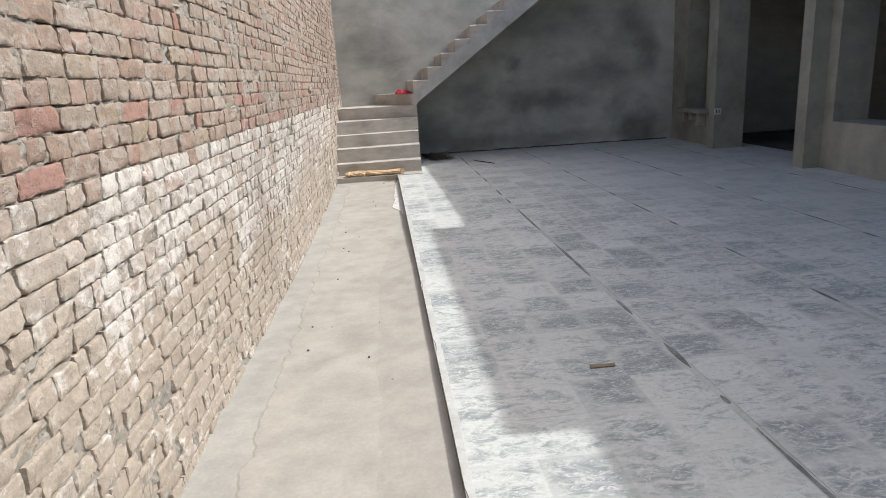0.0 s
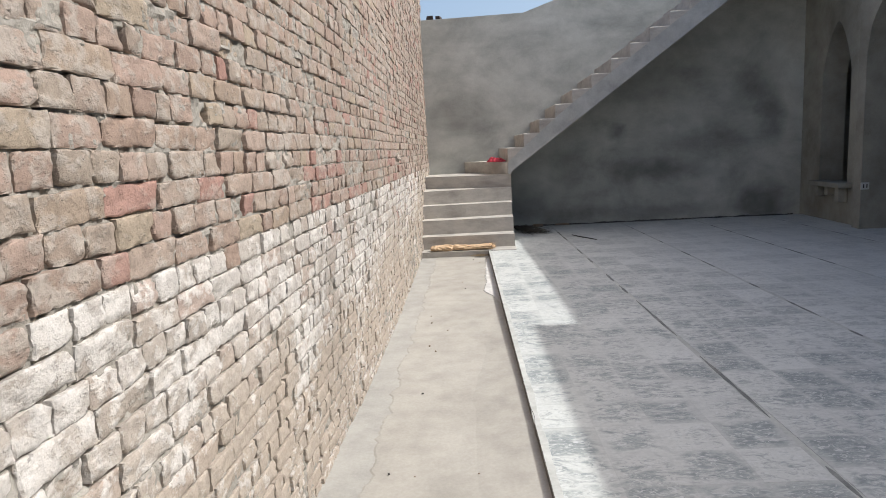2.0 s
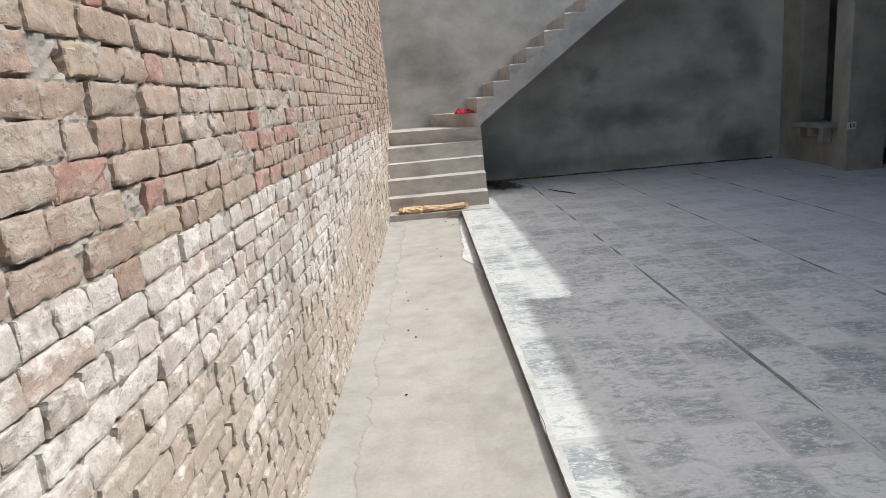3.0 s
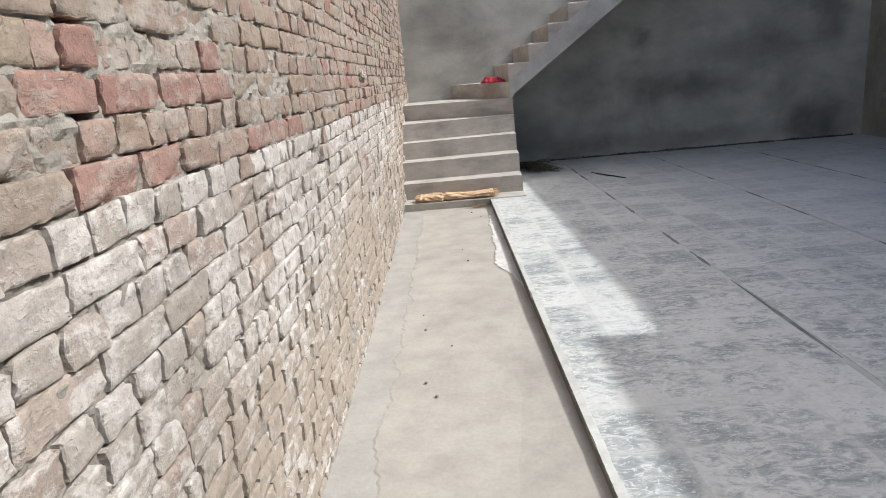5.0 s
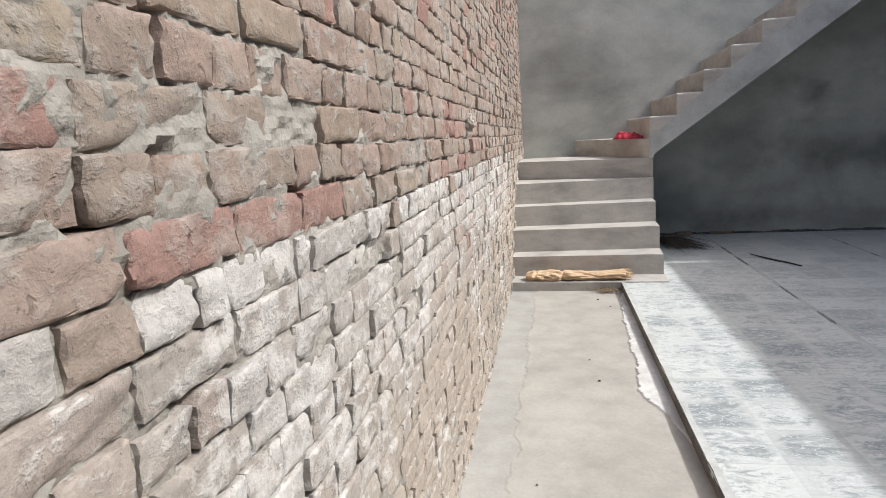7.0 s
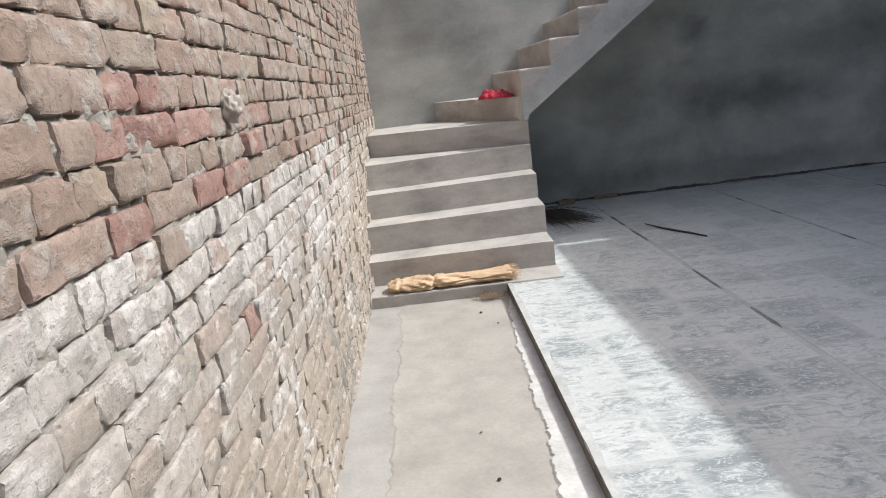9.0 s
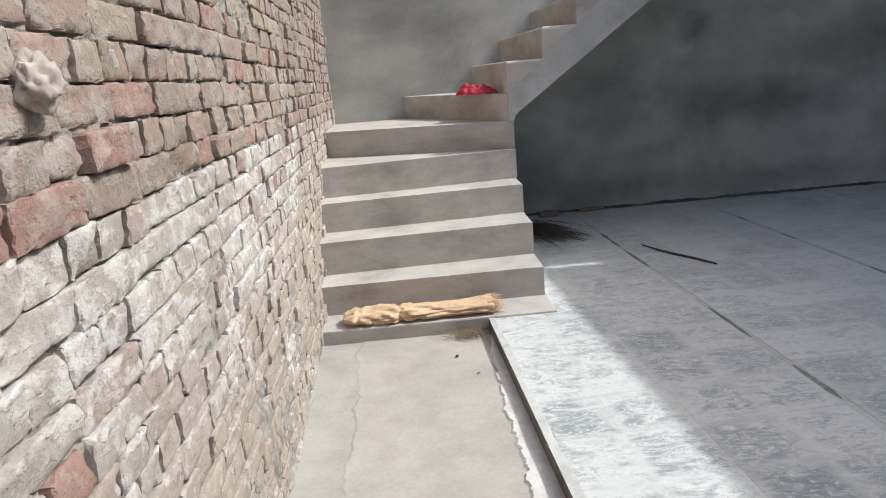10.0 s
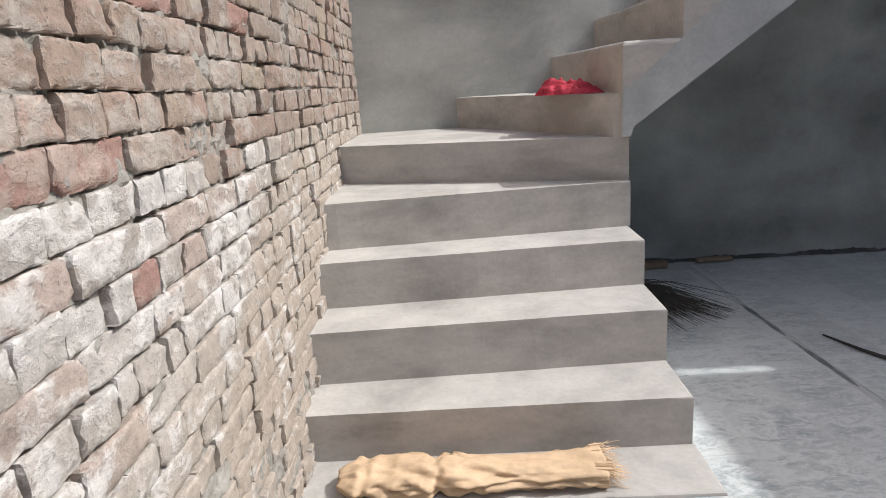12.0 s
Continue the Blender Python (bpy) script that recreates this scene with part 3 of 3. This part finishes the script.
def lumpy(name, length, radius, flat, mat, seed, rings=80, sides=36):
    """A rolled, creased bundle along x, resting on z = 0."""
    verts, faces = [], []
    for i in range(rings + 1):
        t = i / rings
        x = (t - 0.5) * length
        waist = 0.30 * math.exp(-((t - 0.37) / 0.022) ** 2) + 0.16 * math.exp(-((t - 0.10) / 0.02) ** 2)
        r = radius * (1.08 - 0.26 * min(max((t - 0.38) / 0.35, 0), 1) + 0.20 * max(0.0, t - 0.72) / 0.28 + 0.10 * noise.noise((t * 4, seed, 0)) - waist)
        if t < 0.07:
            r *= 0.50 + 7 * t
        low = flat * (1.0 - 0.22 * max(0.0, t - 0.5))
        sway = 0.010 * math.sin(t * 5.5 + 0.6)
        for k in range(sides):
            a = 2 * math.pi * k / sides
            fold = abs(noise.noise((math.cos(a) * 2.2 + t * 2.0, math.sin(a) * 2.2 - t * 3.0, seed))) + 0.5 * abs(noise.noise((math.cos(a) * 4.5 + t * 9, math.sin(a) * 4.5, seed + 4)))
            ridge = abs(noise.noise((a * 2.6, t * 1.4, seed + 9))) * min(1.0, 0.25 + 1.1 * t)
            crease = abs(noise.noise((math.cos(a) * 1.5 + t * 6.5, math.sin(a) * 1.5 + t * 4.5, seed + 21.4)))
            pinch = abs(noise.noise((a * 1.1 + t * 14, t * 9, seed + 31.0))) * (1 - t)
            rr = r * (1.24 - 0.34 * fold - 0.30 * ridge - 0.46 * crease - 0.35 * pinch)
            y, z = rr * math.cos(a) * 1.40 + sway, rr * math.sin(a) * low
            verts.append((x + 0.014 * noise.noise((a * 2, seed, t)), y, max(z + radius * flat * 0.8, 0.0015 + 0.001 * math.sin(a) ** 2)))
    for i in range(rings):
        for k in range(sides):
            faces.append((i * sides + k, i * sides + (k + 1) % sides, (i + 1) * sides + (k + 1) % sides, (i + 1) * sides + k))
    faces.append(tuple(range(sides))[::-1])
    faces.append(tuple(rings * sides + k for k in range(sides)))
    return mesh(name, verts, faces, mat, True)


SLAB_Z = RISE[0] + 0.006
sack = tagged(new("sack"), "rolled yellow-brown paper sack lying on the cement threshold", "sack")
sack.matrix_world = pose(0.515, 8.665, SLAB_Z, 0, 0, 1.5)
part("roll", lumpy("roll", 0.78, 0.060, 0.66, M_SACK, 2.0, 120, 48), sack)
fv, ff = [], []
rng = random.Random(3)
for k in range(110):
    y, z = rng.uniform(-0.065, 0.065), rng.uniform(0.005, 0.07)
    a, f = tube([(0.36, y, z), (0.40, y * 1.1, z), (0.40 + rng.uniform(0.01, 0.06), y * 1.3 + rng.uniform(-0.02, 0.02), max(0.004, z + rng.uniform(-0.03, 0.004)))], [0.0018, 0.0014, 0.0006], 3)
    ff += [tuple(len(fv) + q for q in g) for g in f]
    fv += a
part("fringe", mesh("fringe", fv, ff, M_SACK), sack, "frayed open end")

cloth_v, cloth_f = [], []
N = 44
for j in range(N + 1):
    for i in range(N + 1):
        u, v = i / N * 2 - 1, j / N * 2 - 1
        r = math.hypot(u, v)
        h = max(0.0, 1 - r * r)
        w = 0.064 * (1 - 0.55 * u) * h ** 0.6 * (0.75 + 0.9 * abs(noise.noise((u * 2.3, v * 2.3, 5)))) + 0.035 * noise.noise((u * 5, v * 5, 2)) * h - 0.030 * abs(noise.noise((u * 4.2 + 0.3, v * 4.2, 8.4))) * h ** 0.5
        edge_r = 1 + 0.25 * noise.noise((math.atan2(v, u) * 1.2, 3.0, 1.0))
        cloth_v.append((u * 0.155 * edge_r, v * 0.115 * edge_r, max(0.002, w)))
for j in range(N):
    for i in range(N):
        k = j * (N + 1) + i
        cloth_f.append((k, k + 1, k + N + 2, k + N + 1))
cloth = tagged(part("cloth", mesh("cloth", cloth_v, cloth_f, M_RED, True)), "crumpled red cloth lying on a cement step", "cloth")
cloth.matrix_world = pose(1.05, 9.93, RISE[6] + 0.001, 0, 0, -20)


def litter(name, n, spread, size, mat, seed, high=0.01):
    """A loose heap of thin stalks, resting on z = 0."""
    rng = random.Random(seed)
    v, f = [], []
    for _ in range(n):
        x, y = rng.gauss(0, spread[0]), rng.gauss(0, spread[1])
        a, L = rng.uniform(0, math.pi), rng.uniform(0.4, 1) * size
        dx, dy = math.cos(a) * L / 2, math.sin(a) * L / 2
        z0 = 0.001 + rng.random() * high
        p, g = tube([(x - dx, y - dy, z0), (x, y, z0 + 0.006), (x + dx, y + dy, 0.002 + rng.random() * high)], [0.0010, 0.0015, 0.0008], 4)
        f += [tuple(len(v) + q for q in h) for h in g]
        v += p
    return mesh(name, v, f, mat)


straw = tagged(part("straw", litter("straw", 230, (0.050, 0.026), 0.055, M_STRAW, 4, 0.015)), "small heap of dry straw in the walkway corner", "straw", kind="stuff")
straw.matrix_world = pose(0.76, 8.51, 0.012)

# stick on the tiles
pts = [(2.05, 9.60, FLOOR + 0.010), (2.11, 9.43, FLOOR + 0.011), (2.17, 9.33, FLOOR + 0.008), (2.24, 9.20, FLOOR + 0.010), (2.31, 9.07, FLOOR + 0.007)]
sv, sf = tube(pts, [0.004, 0.007, 0.008, 0.0075, 0.005], 7)
tagged(part("stick", mesh("stick", sv, sf, M_TWIG, True)), "thin dark bent stick lying on the tiles", "stick")

# twig broom under the flight
broom = tagged(new("broom"), "dark twig broom lying under the stairs", "broom")
broom.location = (1.30, 10.35, FLOOR)
rng = random.Random(8)
bv, bf = [], []
for k in range(170):
    a = rng.gauss(-0.95, 0.20)
    L = rng.uniform(0.40, 0.68)
    h = abs(rng.gauss(0.03, 0.022))
    p, g = tube([(0.0 + rng.gauss(0, 0.012), rng.gauss(0, 0.012), 0.04 + rng.gauss(0, 0.012)), (math.cos(a) * L * 0.5, math.sin(a) * L * 0.5, 0.03 + h), (math.cos(a) * L, math.sin(a) * L, 0.004 + h * 0.5)], [0.003, 0.0025, 0.0008], 4)
    bf += [tuple(len(bv) + q for q in h2) for h2 in g]
    bv += p
part("bristles", mesh("bristles", bv, bf, M_BRISTLE), broom)
hv, hf = tube([(0.03, -0.03, 0.045), (-0.02, 0.12, 0.04), (0.0, 0.34, 0.03)], [0.022, 0.018, 0.014], 8)
part("grip", mesh("grip", hv, hf, M_TWIG, True), broom)

# bits by the back wall
for (x, y, w, d, h, a) in ((1.66, 10.73, 0.16, 0.06, 0.04, 8), (2.05, 10.80, 0.22, 0.05, 0.025, 2)):
    bm = box_bm(-w / 2, w / 2, -d / 2, d / 2, 0, h, 0.006)
    for v in bm.verts:
        v.co += Vector((1, 1, 0.3)) * 0.008 * noise.noise(v.co * 20 + Vector((x, y, 0)))
    tagged(part("offcut", from_bm("offcut", bm, M_CHIP)), "short pale wooden offcut by the back wall", "offcut", "offcuts by the wall").matrix_world = pose(x, y, FLOOR + 0.003, 0, 0, a)

# chip in the floor
bm = box_bm(-0.06, 0.06, -0.02, 0.02, 0, 0.006, 0.002)
for v in bm.verts:
    v.co.y *= 1.0 - 0.5 * (v.co.x / 0.06) ** 2
    v.co += Vector((1, 1, 0)) * 0.014 * noise.noise(v.co * 30)
tagged(part("wood_chip", from_bm("wood_chip", bm, M_CHIP)), "brown splinter of wood lying flat on the tiles", "chip").matrix_world = pose(1.86, 2.19, FLOOR + 0.002, 0, 0, 4)

# crumpled paper in a hole of the brick wall
bm = bmesh.new()
bmesh.ops.create_icosphere(bm, subdivisions=4, radius=0.034)
for v in bm.verts:
    n = v.co.normalized()
    v.co = Vector((v.co.x * 0.8, v.co.y, v.co.z * 1.15)) * (1.05 + 0.4 * noise.noise(n * 1.8 + Vector((4, 0, 0))) - 0.45 * abs(noise.noise(n * 3.2)) - 0.22 * abs(noise.noise(n * 7.5)))
tagged(part("paper_wad", from_bm("paper_wad", bm, M_PAPER, True)), "crumpled dirty paper stuffed into the brick wall", "paper").matrix_world = pose(wall_x(6.39) + 0.036, 6.39, 1.318)

# electric box on the pier
switch = tagged(part("switch_box", from_bm("switch_box", box_bm(-0.012, 0.004, -0.05, 0.05, -0.045, 0.045, 0.003), M_SWITCH)), "pale electric box plate on the arcade pier", "switch box")
switch.matrix_world = pose(ARC + 0.045, 9.04, 0.615, 0, 0, 90)
for dy in (-0.02, 0.02):
    part("slot", from_bm("slot", box_bm(-0.016, -0.010, dy - 0.006, dy + 0.006, -0.025, 0.025), M_TWIG), switch, "dark slot")

# ledge and broken brickwork under the pointed window
ledge = tagged(new("window_ledge"), "broken cement ledge with rubble under the pointed window", "ledge")
ledge.location = (ARC + 0.03, 9.80, 0.0)
bm = box_bm(-0.10, 0.12, -0.36, 0.46, 0.56, 0.63, 0.012)
for v in bm.verts:
    v.co += Vector((1, 1, 0.6)) * 0.014 * noise.noise(v.co * 9)
part("shelf", from_bm("shelf", bm, M_ARCADE), ledge)
for (y, h) in ((0.33, 0.15), (-0.22, 0.20), (0.05, 0.12)):
    bm = box_bm(-0.05, 0.075, y - 0.05, y + 0.05, 0.56 - h, 0.562, 0.01)
    for v in bm.verts:
        v.co += Vector((1, 1, 0.6)) * 0.016 * noise.noise(v.co * 11)
    part("bracket", from_bm("bracket", bm, M_ARCADE), ledge)

# loose bricks on top of the back wall
for (x, w, h, a) in ((0.10, 0.11, 0.06, 4), (0.24, 0.07, 0.05, -12)):
    bm = box_bm(-w / 2, w / 2, -0.05, 0.05, 0, h, 0.008)
    for v in bm.verts:
        v.co += Vector((1, 1, 0)) * 0.02 * noise.noise(v.co * 14 + Vector((x, 0, 0)))
    tagged(part("loose_brick", from_bm("loose_brick", bm, M_TWIG)), "dark broken brick lying on the parapet", "brick", "bricks on the parapet").matrix_world = pose(x, BACK + 0.06, 3.372, 0, 0, a)

# crumbs on the walkway
rng = random.Random(21)
for k in range(16):
    y = rng.uniform(1.5, 8.3)
    x = wall_x(y) + rng.uniform(0.3, 0.8)
    bm = bmesh.new()
    bmesh.ops.create_icosphere(bm, subdivisions=1, radius=rng.uniform(0.004, 0.009))
    for v in bm.verts:
        v.co *= 1 + 0.5 * noise.noise(v.co * 200 + Vector((k, 0, 0)))
        v.co.z *= 0.6
    tagged(part("pebble", from_bm("pebble", bm, M_TWIG if k % 3 == 0 else M_CHIP)), "small pebble on the cement walkway", "pebble", "pebbles on the walkway").matrix_world = pose(x, y, 0.009)
tagged(part("pebble", from_bm("pebble", box_bm(-0.012, 0.012, -0.01, 0.01, 0, 0.012, 0.003), M_TWIG)), "small dark pebble beside the kerb", "pebble", "pebbles on the walkway").matrix_world = pose(1.0, 3.55, 0.006)

# ---------------------------------------------------------------- bricks, each a worn block of its own
COURSE = 0.0685
TALL = 0.0648
LONG, SHORT, THREE, HALF = 0.201, 0.099, 0.150, 0.062
CELLS = {LONG: 11, THREE: 8, SHORT: 6, HALF: 4}


def brick_shape(seed, length):
    """A hand-made brick's face: uneven, crisp but ragged edges, some corners knocked off, some faces split."""
    rng = random.Random(seed * 7 + int(length * 1000))
    lip = 0.0035
    n = CELLS[length]
    us = [0.0, lip / length] + [i / n + rng.uniform(-0.03, 0.03) for i in range(1, n)] + [1 - lip / length, 1.0]
    vs = [0.0, lip / TALL, 0.24, 0.42, 0.60, 0.78, 1 - lip / TALL, 1.0]
    verts, faces = [], []
    n, m = len(us), len(vs)
    o = seed * 3.71
    soft = []
    tilt, turn = rng.uniform(-1, 1) * 0.0022, rng.uniform(-1, 1) * 0.0018
    chips = [rng.uniform(0.006, 0.017) if rng.random() < 0.26 else 0.0 for _ in range(4)]
    split = (rng.uniform(-1, 1), rng.uniform(-1, 1), rng.uniform(0.1, 0.7), rng.uniform(0.003, 0.009)) if rng.random() < 0.30 else None
    for j, v in enumerate(vs):
        for i, u in enumerate(us):
            p, q = 2 * u - 1, 2 * v - 1
            y, z = p * length / 2, q * TALL / 2
            out = tilt * p + turn * q + 0.0040 * noise.noise((y * 24, z * 28, o)) + 0.0034 * noise.noise((y * 62, z * 66, o))
            side, deck = i in (0, n - 1), j in (0, m - 1)
            if side or deck:
                out -= 0.0004 + 0.0052 * rng.random() ** 2
            if split and split[0] * p + split[1] * q > split[2]:
                out -= split[3]
            for c, (a, b) in enumerate(((-1, -1), (1, -1), (-1, 1), (1, 1))):
                gone = chips[c] - abs(y - a * length / 2) - abs(z - b * TALL / 2)
                if gone > 0:
                    out -= 0.5 * gone
                    y -= a * gone * 0.55
                    z -= b * gone * 0.45
            if i <= 1 or i >= n - 2:
                y -= math.copysign(0.0055 * abs(noise.noise((z * 60, o, p))) + 0.0035 * max(0.0, noise.noise((z * 140, o + 2, p))) - 0.0008, p)
            if j <= 1 or j >= m - 2:
                z -= math.copysign(0.0060 * abs(noise.noise((y * 42, o + 5, q))) + 0.0040 * max(0.0, noise.noise((y * 110, o + 7, q))) - 0.0008, q)
            verts.append((out, y, z))
    for j in range(m - 1):
        for i in range(n - 1):
            k = j * n + i
            faces.append((k, k + 1, k + n + 1, k + n))
            soft.append(0 < i < n - 2 and 0 < j < m - 2)
    ring = [i for i in range(n)] + [j * n + n - 1 for j in range(1, m)] + [(m - 1) * n + i for i in range(n - 2, -1, -1)] + [j * n for j in range(m - 2, 0, -1)]
    base = len(verts)
    for r in ring:
        verts.append((-0.05, verts[r][1], verts[r][2]))
    q = len(ring)
    for a in range(q):
        b = (a + 1) % q
        faces.append((ring[b], ring[a], base + a, base + b))
        soft.append(False)
    return verts, faces, soft


SHAPES = {L: [brick_shape(k, L) for k in range(count)] for L, count in ((LONG, 26), (SHORT, 26), (THREE, 12), (HALF, 8))}
BRICK_MESH = {}


def brick_mesh(L, k, mat):
    if (L, k, mat.name) not in BRICK_MESH:
        v, f, soft = SHAPES[L][k]
        BRICK_MESH[(L, k, mat.name)] = mesh("brick", v, f, mat)
        BRICK_MESH[(L, k, mat.name)].polygons.foreach_set("use_smooth", soft)
    return BRICK_MESH[(L, k, mat.name)]


# strikingly red bricks (along the wall, height), and one that stands proud
RED = [(5.86, 1.16), (6.12, 1.16), (6.83, 1.29), (5.96, 1.36), (6.13, 1.29), (6.24, 0.825), (3.55, 1.29), (3.65, 1.15), (3.91, 1.29), (3.46, 1.15), (4.45, 1.15),
       (7.73, 1.13), (7.90, 1.13), (8.67, 1.42), (8.01, 0.936), (4.40, 1.15), (4.52, 1.29), (1.81, 1.16), (1.90, 1.29), (1.30, 1.29), (1.18, 1.16), (6.54, 1.21)]
PROUD = (6.54, 1.21)

rest = {m.name: ([], [], []) for m in (M_BRICK, M_REDBRICK, M_LIME)}
rng = random.Random(11)
single = 0
LIME_ROWS = 17
z = 1.128 - LIME_ROWS * COURSE
for row in range(55):
    stretchers = row % 2 == 1          # English bond: courses of stretchers and headers in turn
    s = S0 - rng.random() * 0.2
    while s < S1:
        L = LONG if stretchers else SHORT
        odd = rng.random()
        if stretchers and odd < 0.20:
            L = THREE if odd < 0.08 else SHORT
        elif not stretchers and odd < 0.13:
            L = LONG if odd < 0.03 else THREE if odd < 0.08 else HALF
        k = rng.randrange(len(SHAPES[L]))
        wide = rng.uniform(0.94, 1.05)
        mid = s + L * wide / 2
        zz = z + COURSE / 2 + 0.004 * (4.0 - mid) + rng.gauss(0, 0.0016) + 0.007 * noise.noise((mid * 0.9, row * 0.35, 7.0))
        lime_row = row < LIME_ROWS
        mat = M_LIME if lime_row and not (row == LIME_ROWS - 1 and rng.random() < 0.10) else M_BRICK
        if mat is M_BRICK and rng.random() < 0.06:
            mat = M_REDBRICK
        if any(abs(mid - a) < L * wide / 2 and abs(zz - b) < COURSE / 2 for a, b in RED):
            mat = M_REDBRICK
        loose = min(max((mid - 5.6) / 1.2, 0), 1)
        out = bow(mid) + foot(zz) + rng.gauss(0.0, 0.0021 + 0.0026 * loose) + 0.005 * noise.noise((mid * 1.3, zz * 1.3, 1.0))
        if rng.random() < 0.035:
            out -= 0.012
        if abs(mid - PROUD[0]) < L * wide / 2 and abs(zz - PROUD[1]) < COURSE / 2:
            out += 0.016
        m = Matrix.Translation((out, mid, zz)) @ Euler((rng.gauss(0, 0.016), rng.gauss(0, 0.016), rng.gauss(0, 0.010))).to_matrix().to_4x4() @ Matrix.Diagonal((1, wide, rng.uniform(0.93, 1.05), 1))
        if 0.70 < zz < 1.50 and 5.3 < mid < 8.9 and single < 300:
            b = part("brick", brick_mesh(L, k, mat), wall_west)
            b.matrix_basis = m
            single += 1
        elif zz > -0.02:
            vs, fs, ss = rest[mat.name]
            base = len(vs)
            ss.extend(SHAPES[L][k][2])
            vs.extend(tuple(m @ Vector(p)) for p in SHAPES[L][k][0])
            fs.extend(tuple(base + q for q in f) for f in SHAPES[L][k][1])
        s += L * wide + rng.uniform(0.001, 0.008)
    z += COURSE
for mat, label in ((M_BRICK, "weathered pinkish brown bricks"), (M_REDBRICK, "redder bricks among the others"), (M_LIME, "white lime-stained bricks")):
    vs, fs, ss = rest[mat.name]
    joined = mesh("brickwork", vs, fs, mat)
    joined.polygons.foreach_set("use_smooth", ss)
    tagged(part("brickwork", joined, wall_west, label), kind="stuff")

# ---------------------------------------------------------------- floor tiles
PITCH, PANEL, GAP = 0.2675, 1.104, 0.034


def tile_shape(w, d):
    c = 0.0006
    a, b = w / 2, d / 2
    v = [(-a, -b, -0.02), (a, -b, -0.02), (a, b, -0.02), (-a, b, -0.02), (-a, -b, -c), (a, -b, -c), (a, b, -c), (-a, b, -c),
         (-a + c, -b + c, 0), (a - c, -b + c, 0), (a - c, b - c, 0), (-a + c, b - c, 0)]
    f = [(8, 9, 10, 11)]
    for k in range(4):
        n = (k + 1) % 4
        f += [(k, n, 4 + n, 4 + k), (4 + k, 4 + n, 8 + n, 8 + k)]
    return v, f


TILE_V, TILE_F = tile_shape(PITCH, PITCH)
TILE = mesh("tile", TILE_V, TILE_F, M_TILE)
tv, tf = [], []
rng = random.Random(5)
turn = math.atan(0.042)
count = 0
for col in range(40):
    u = (col // 4) * PANEL + (col % 4 + 0.5) * PITCH
    for r in range(-22, 41):
        y = r * PITCH + (0.09 if (col // 4) % 2 else 0.0) + 0.05 + 0.042 * u
        x = kerb_x(y) + u + 0.002
        if y > BACK - 0.1 or x > 6.3 or y < -5.8:
            continue
        if x < 1.05 and y > 8.8:
            continue
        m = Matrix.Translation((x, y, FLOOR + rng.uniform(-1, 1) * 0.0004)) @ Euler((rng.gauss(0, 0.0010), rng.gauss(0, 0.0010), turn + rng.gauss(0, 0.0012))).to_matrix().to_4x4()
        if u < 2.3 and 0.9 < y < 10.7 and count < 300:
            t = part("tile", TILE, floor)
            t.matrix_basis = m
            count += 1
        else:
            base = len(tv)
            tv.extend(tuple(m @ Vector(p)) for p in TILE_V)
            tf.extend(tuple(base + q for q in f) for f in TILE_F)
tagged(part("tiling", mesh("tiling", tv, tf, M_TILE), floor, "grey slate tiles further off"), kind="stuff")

# open stretches of the divider joints, dark with dirt
M_JOINT = cement("joint_dirt", (0.13, 0.135, 0.13), (0.20, 0.205, 0.198), (0.32, 0.325, 0.31), 6.0, 30.0, bump=0.6)
NEAR = [(0.6, 1.61), (1.79, 1.86), (2.11, 2.39), (2.77, 3.01), (3.46, 4.35), (4.75, 5.75), (6.0, 6.33), (6.5, 6.85), (7.49, 7.77), (8.06, 8.44), (9.15, 9.58), (9.63, 10.05)]
rng = random.Random(14)
for lane in range(1, 5):
    spans = NEAR if lane == 1 else []
    y = -1.0
    while lane > 1 and y < 10.2:
        long = rng.uniform(0.1, 0.55)
        spans = spans + [(y, y + long)]
        y += long + rng.uniform(0.15, 0.9)
    for y0, y1 in spans:
        jv, jf = [], []
        n = max(6, int((y1 - y0) / 0.02))
        for i in range(n + 1):
            y = y0 + (y1 - y0) * i / n
            thin = min(1.0, 0.25 + 3.5 * i / n, 0.25 + 3.5 * (n - i) / n) * (0.9 + 0.5 * noise.noise((y * 9, lane, 0.5)))
            x = kerb_x(y) + lane * PANEL - 0.015 + 0.003 * noise.noise((y * 5, lane, 3.5))
            half = max(0.001, 0.0118 * thin)
            jv += [(x - half, y, FLOOR - 0.0012), (x + half, y, FLOOR - 0.0012)]
        for i in range(n):
            jf.append((2 * i, 2 * i + 1, 2 * i + 3, 2 * i + 2))
        part("joint", mesh("joint", jv, jf, M_JOINT), floor, "open dark joint between tile fields")

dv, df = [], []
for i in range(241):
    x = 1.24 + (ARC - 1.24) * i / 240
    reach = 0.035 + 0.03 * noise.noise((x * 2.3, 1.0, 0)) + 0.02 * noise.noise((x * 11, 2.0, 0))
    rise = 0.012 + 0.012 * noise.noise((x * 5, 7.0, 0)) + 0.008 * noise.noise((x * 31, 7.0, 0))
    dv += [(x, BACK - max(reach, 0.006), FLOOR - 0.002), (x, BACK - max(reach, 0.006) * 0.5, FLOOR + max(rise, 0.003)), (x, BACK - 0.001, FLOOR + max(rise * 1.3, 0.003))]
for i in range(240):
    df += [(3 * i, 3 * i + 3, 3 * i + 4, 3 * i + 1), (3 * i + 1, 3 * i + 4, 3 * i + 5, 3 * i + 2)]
part("dirt_line", mesh("dirt_line", dv, df, M_DIRT_SHADE), floor, "dark swept dirt along the back wall")
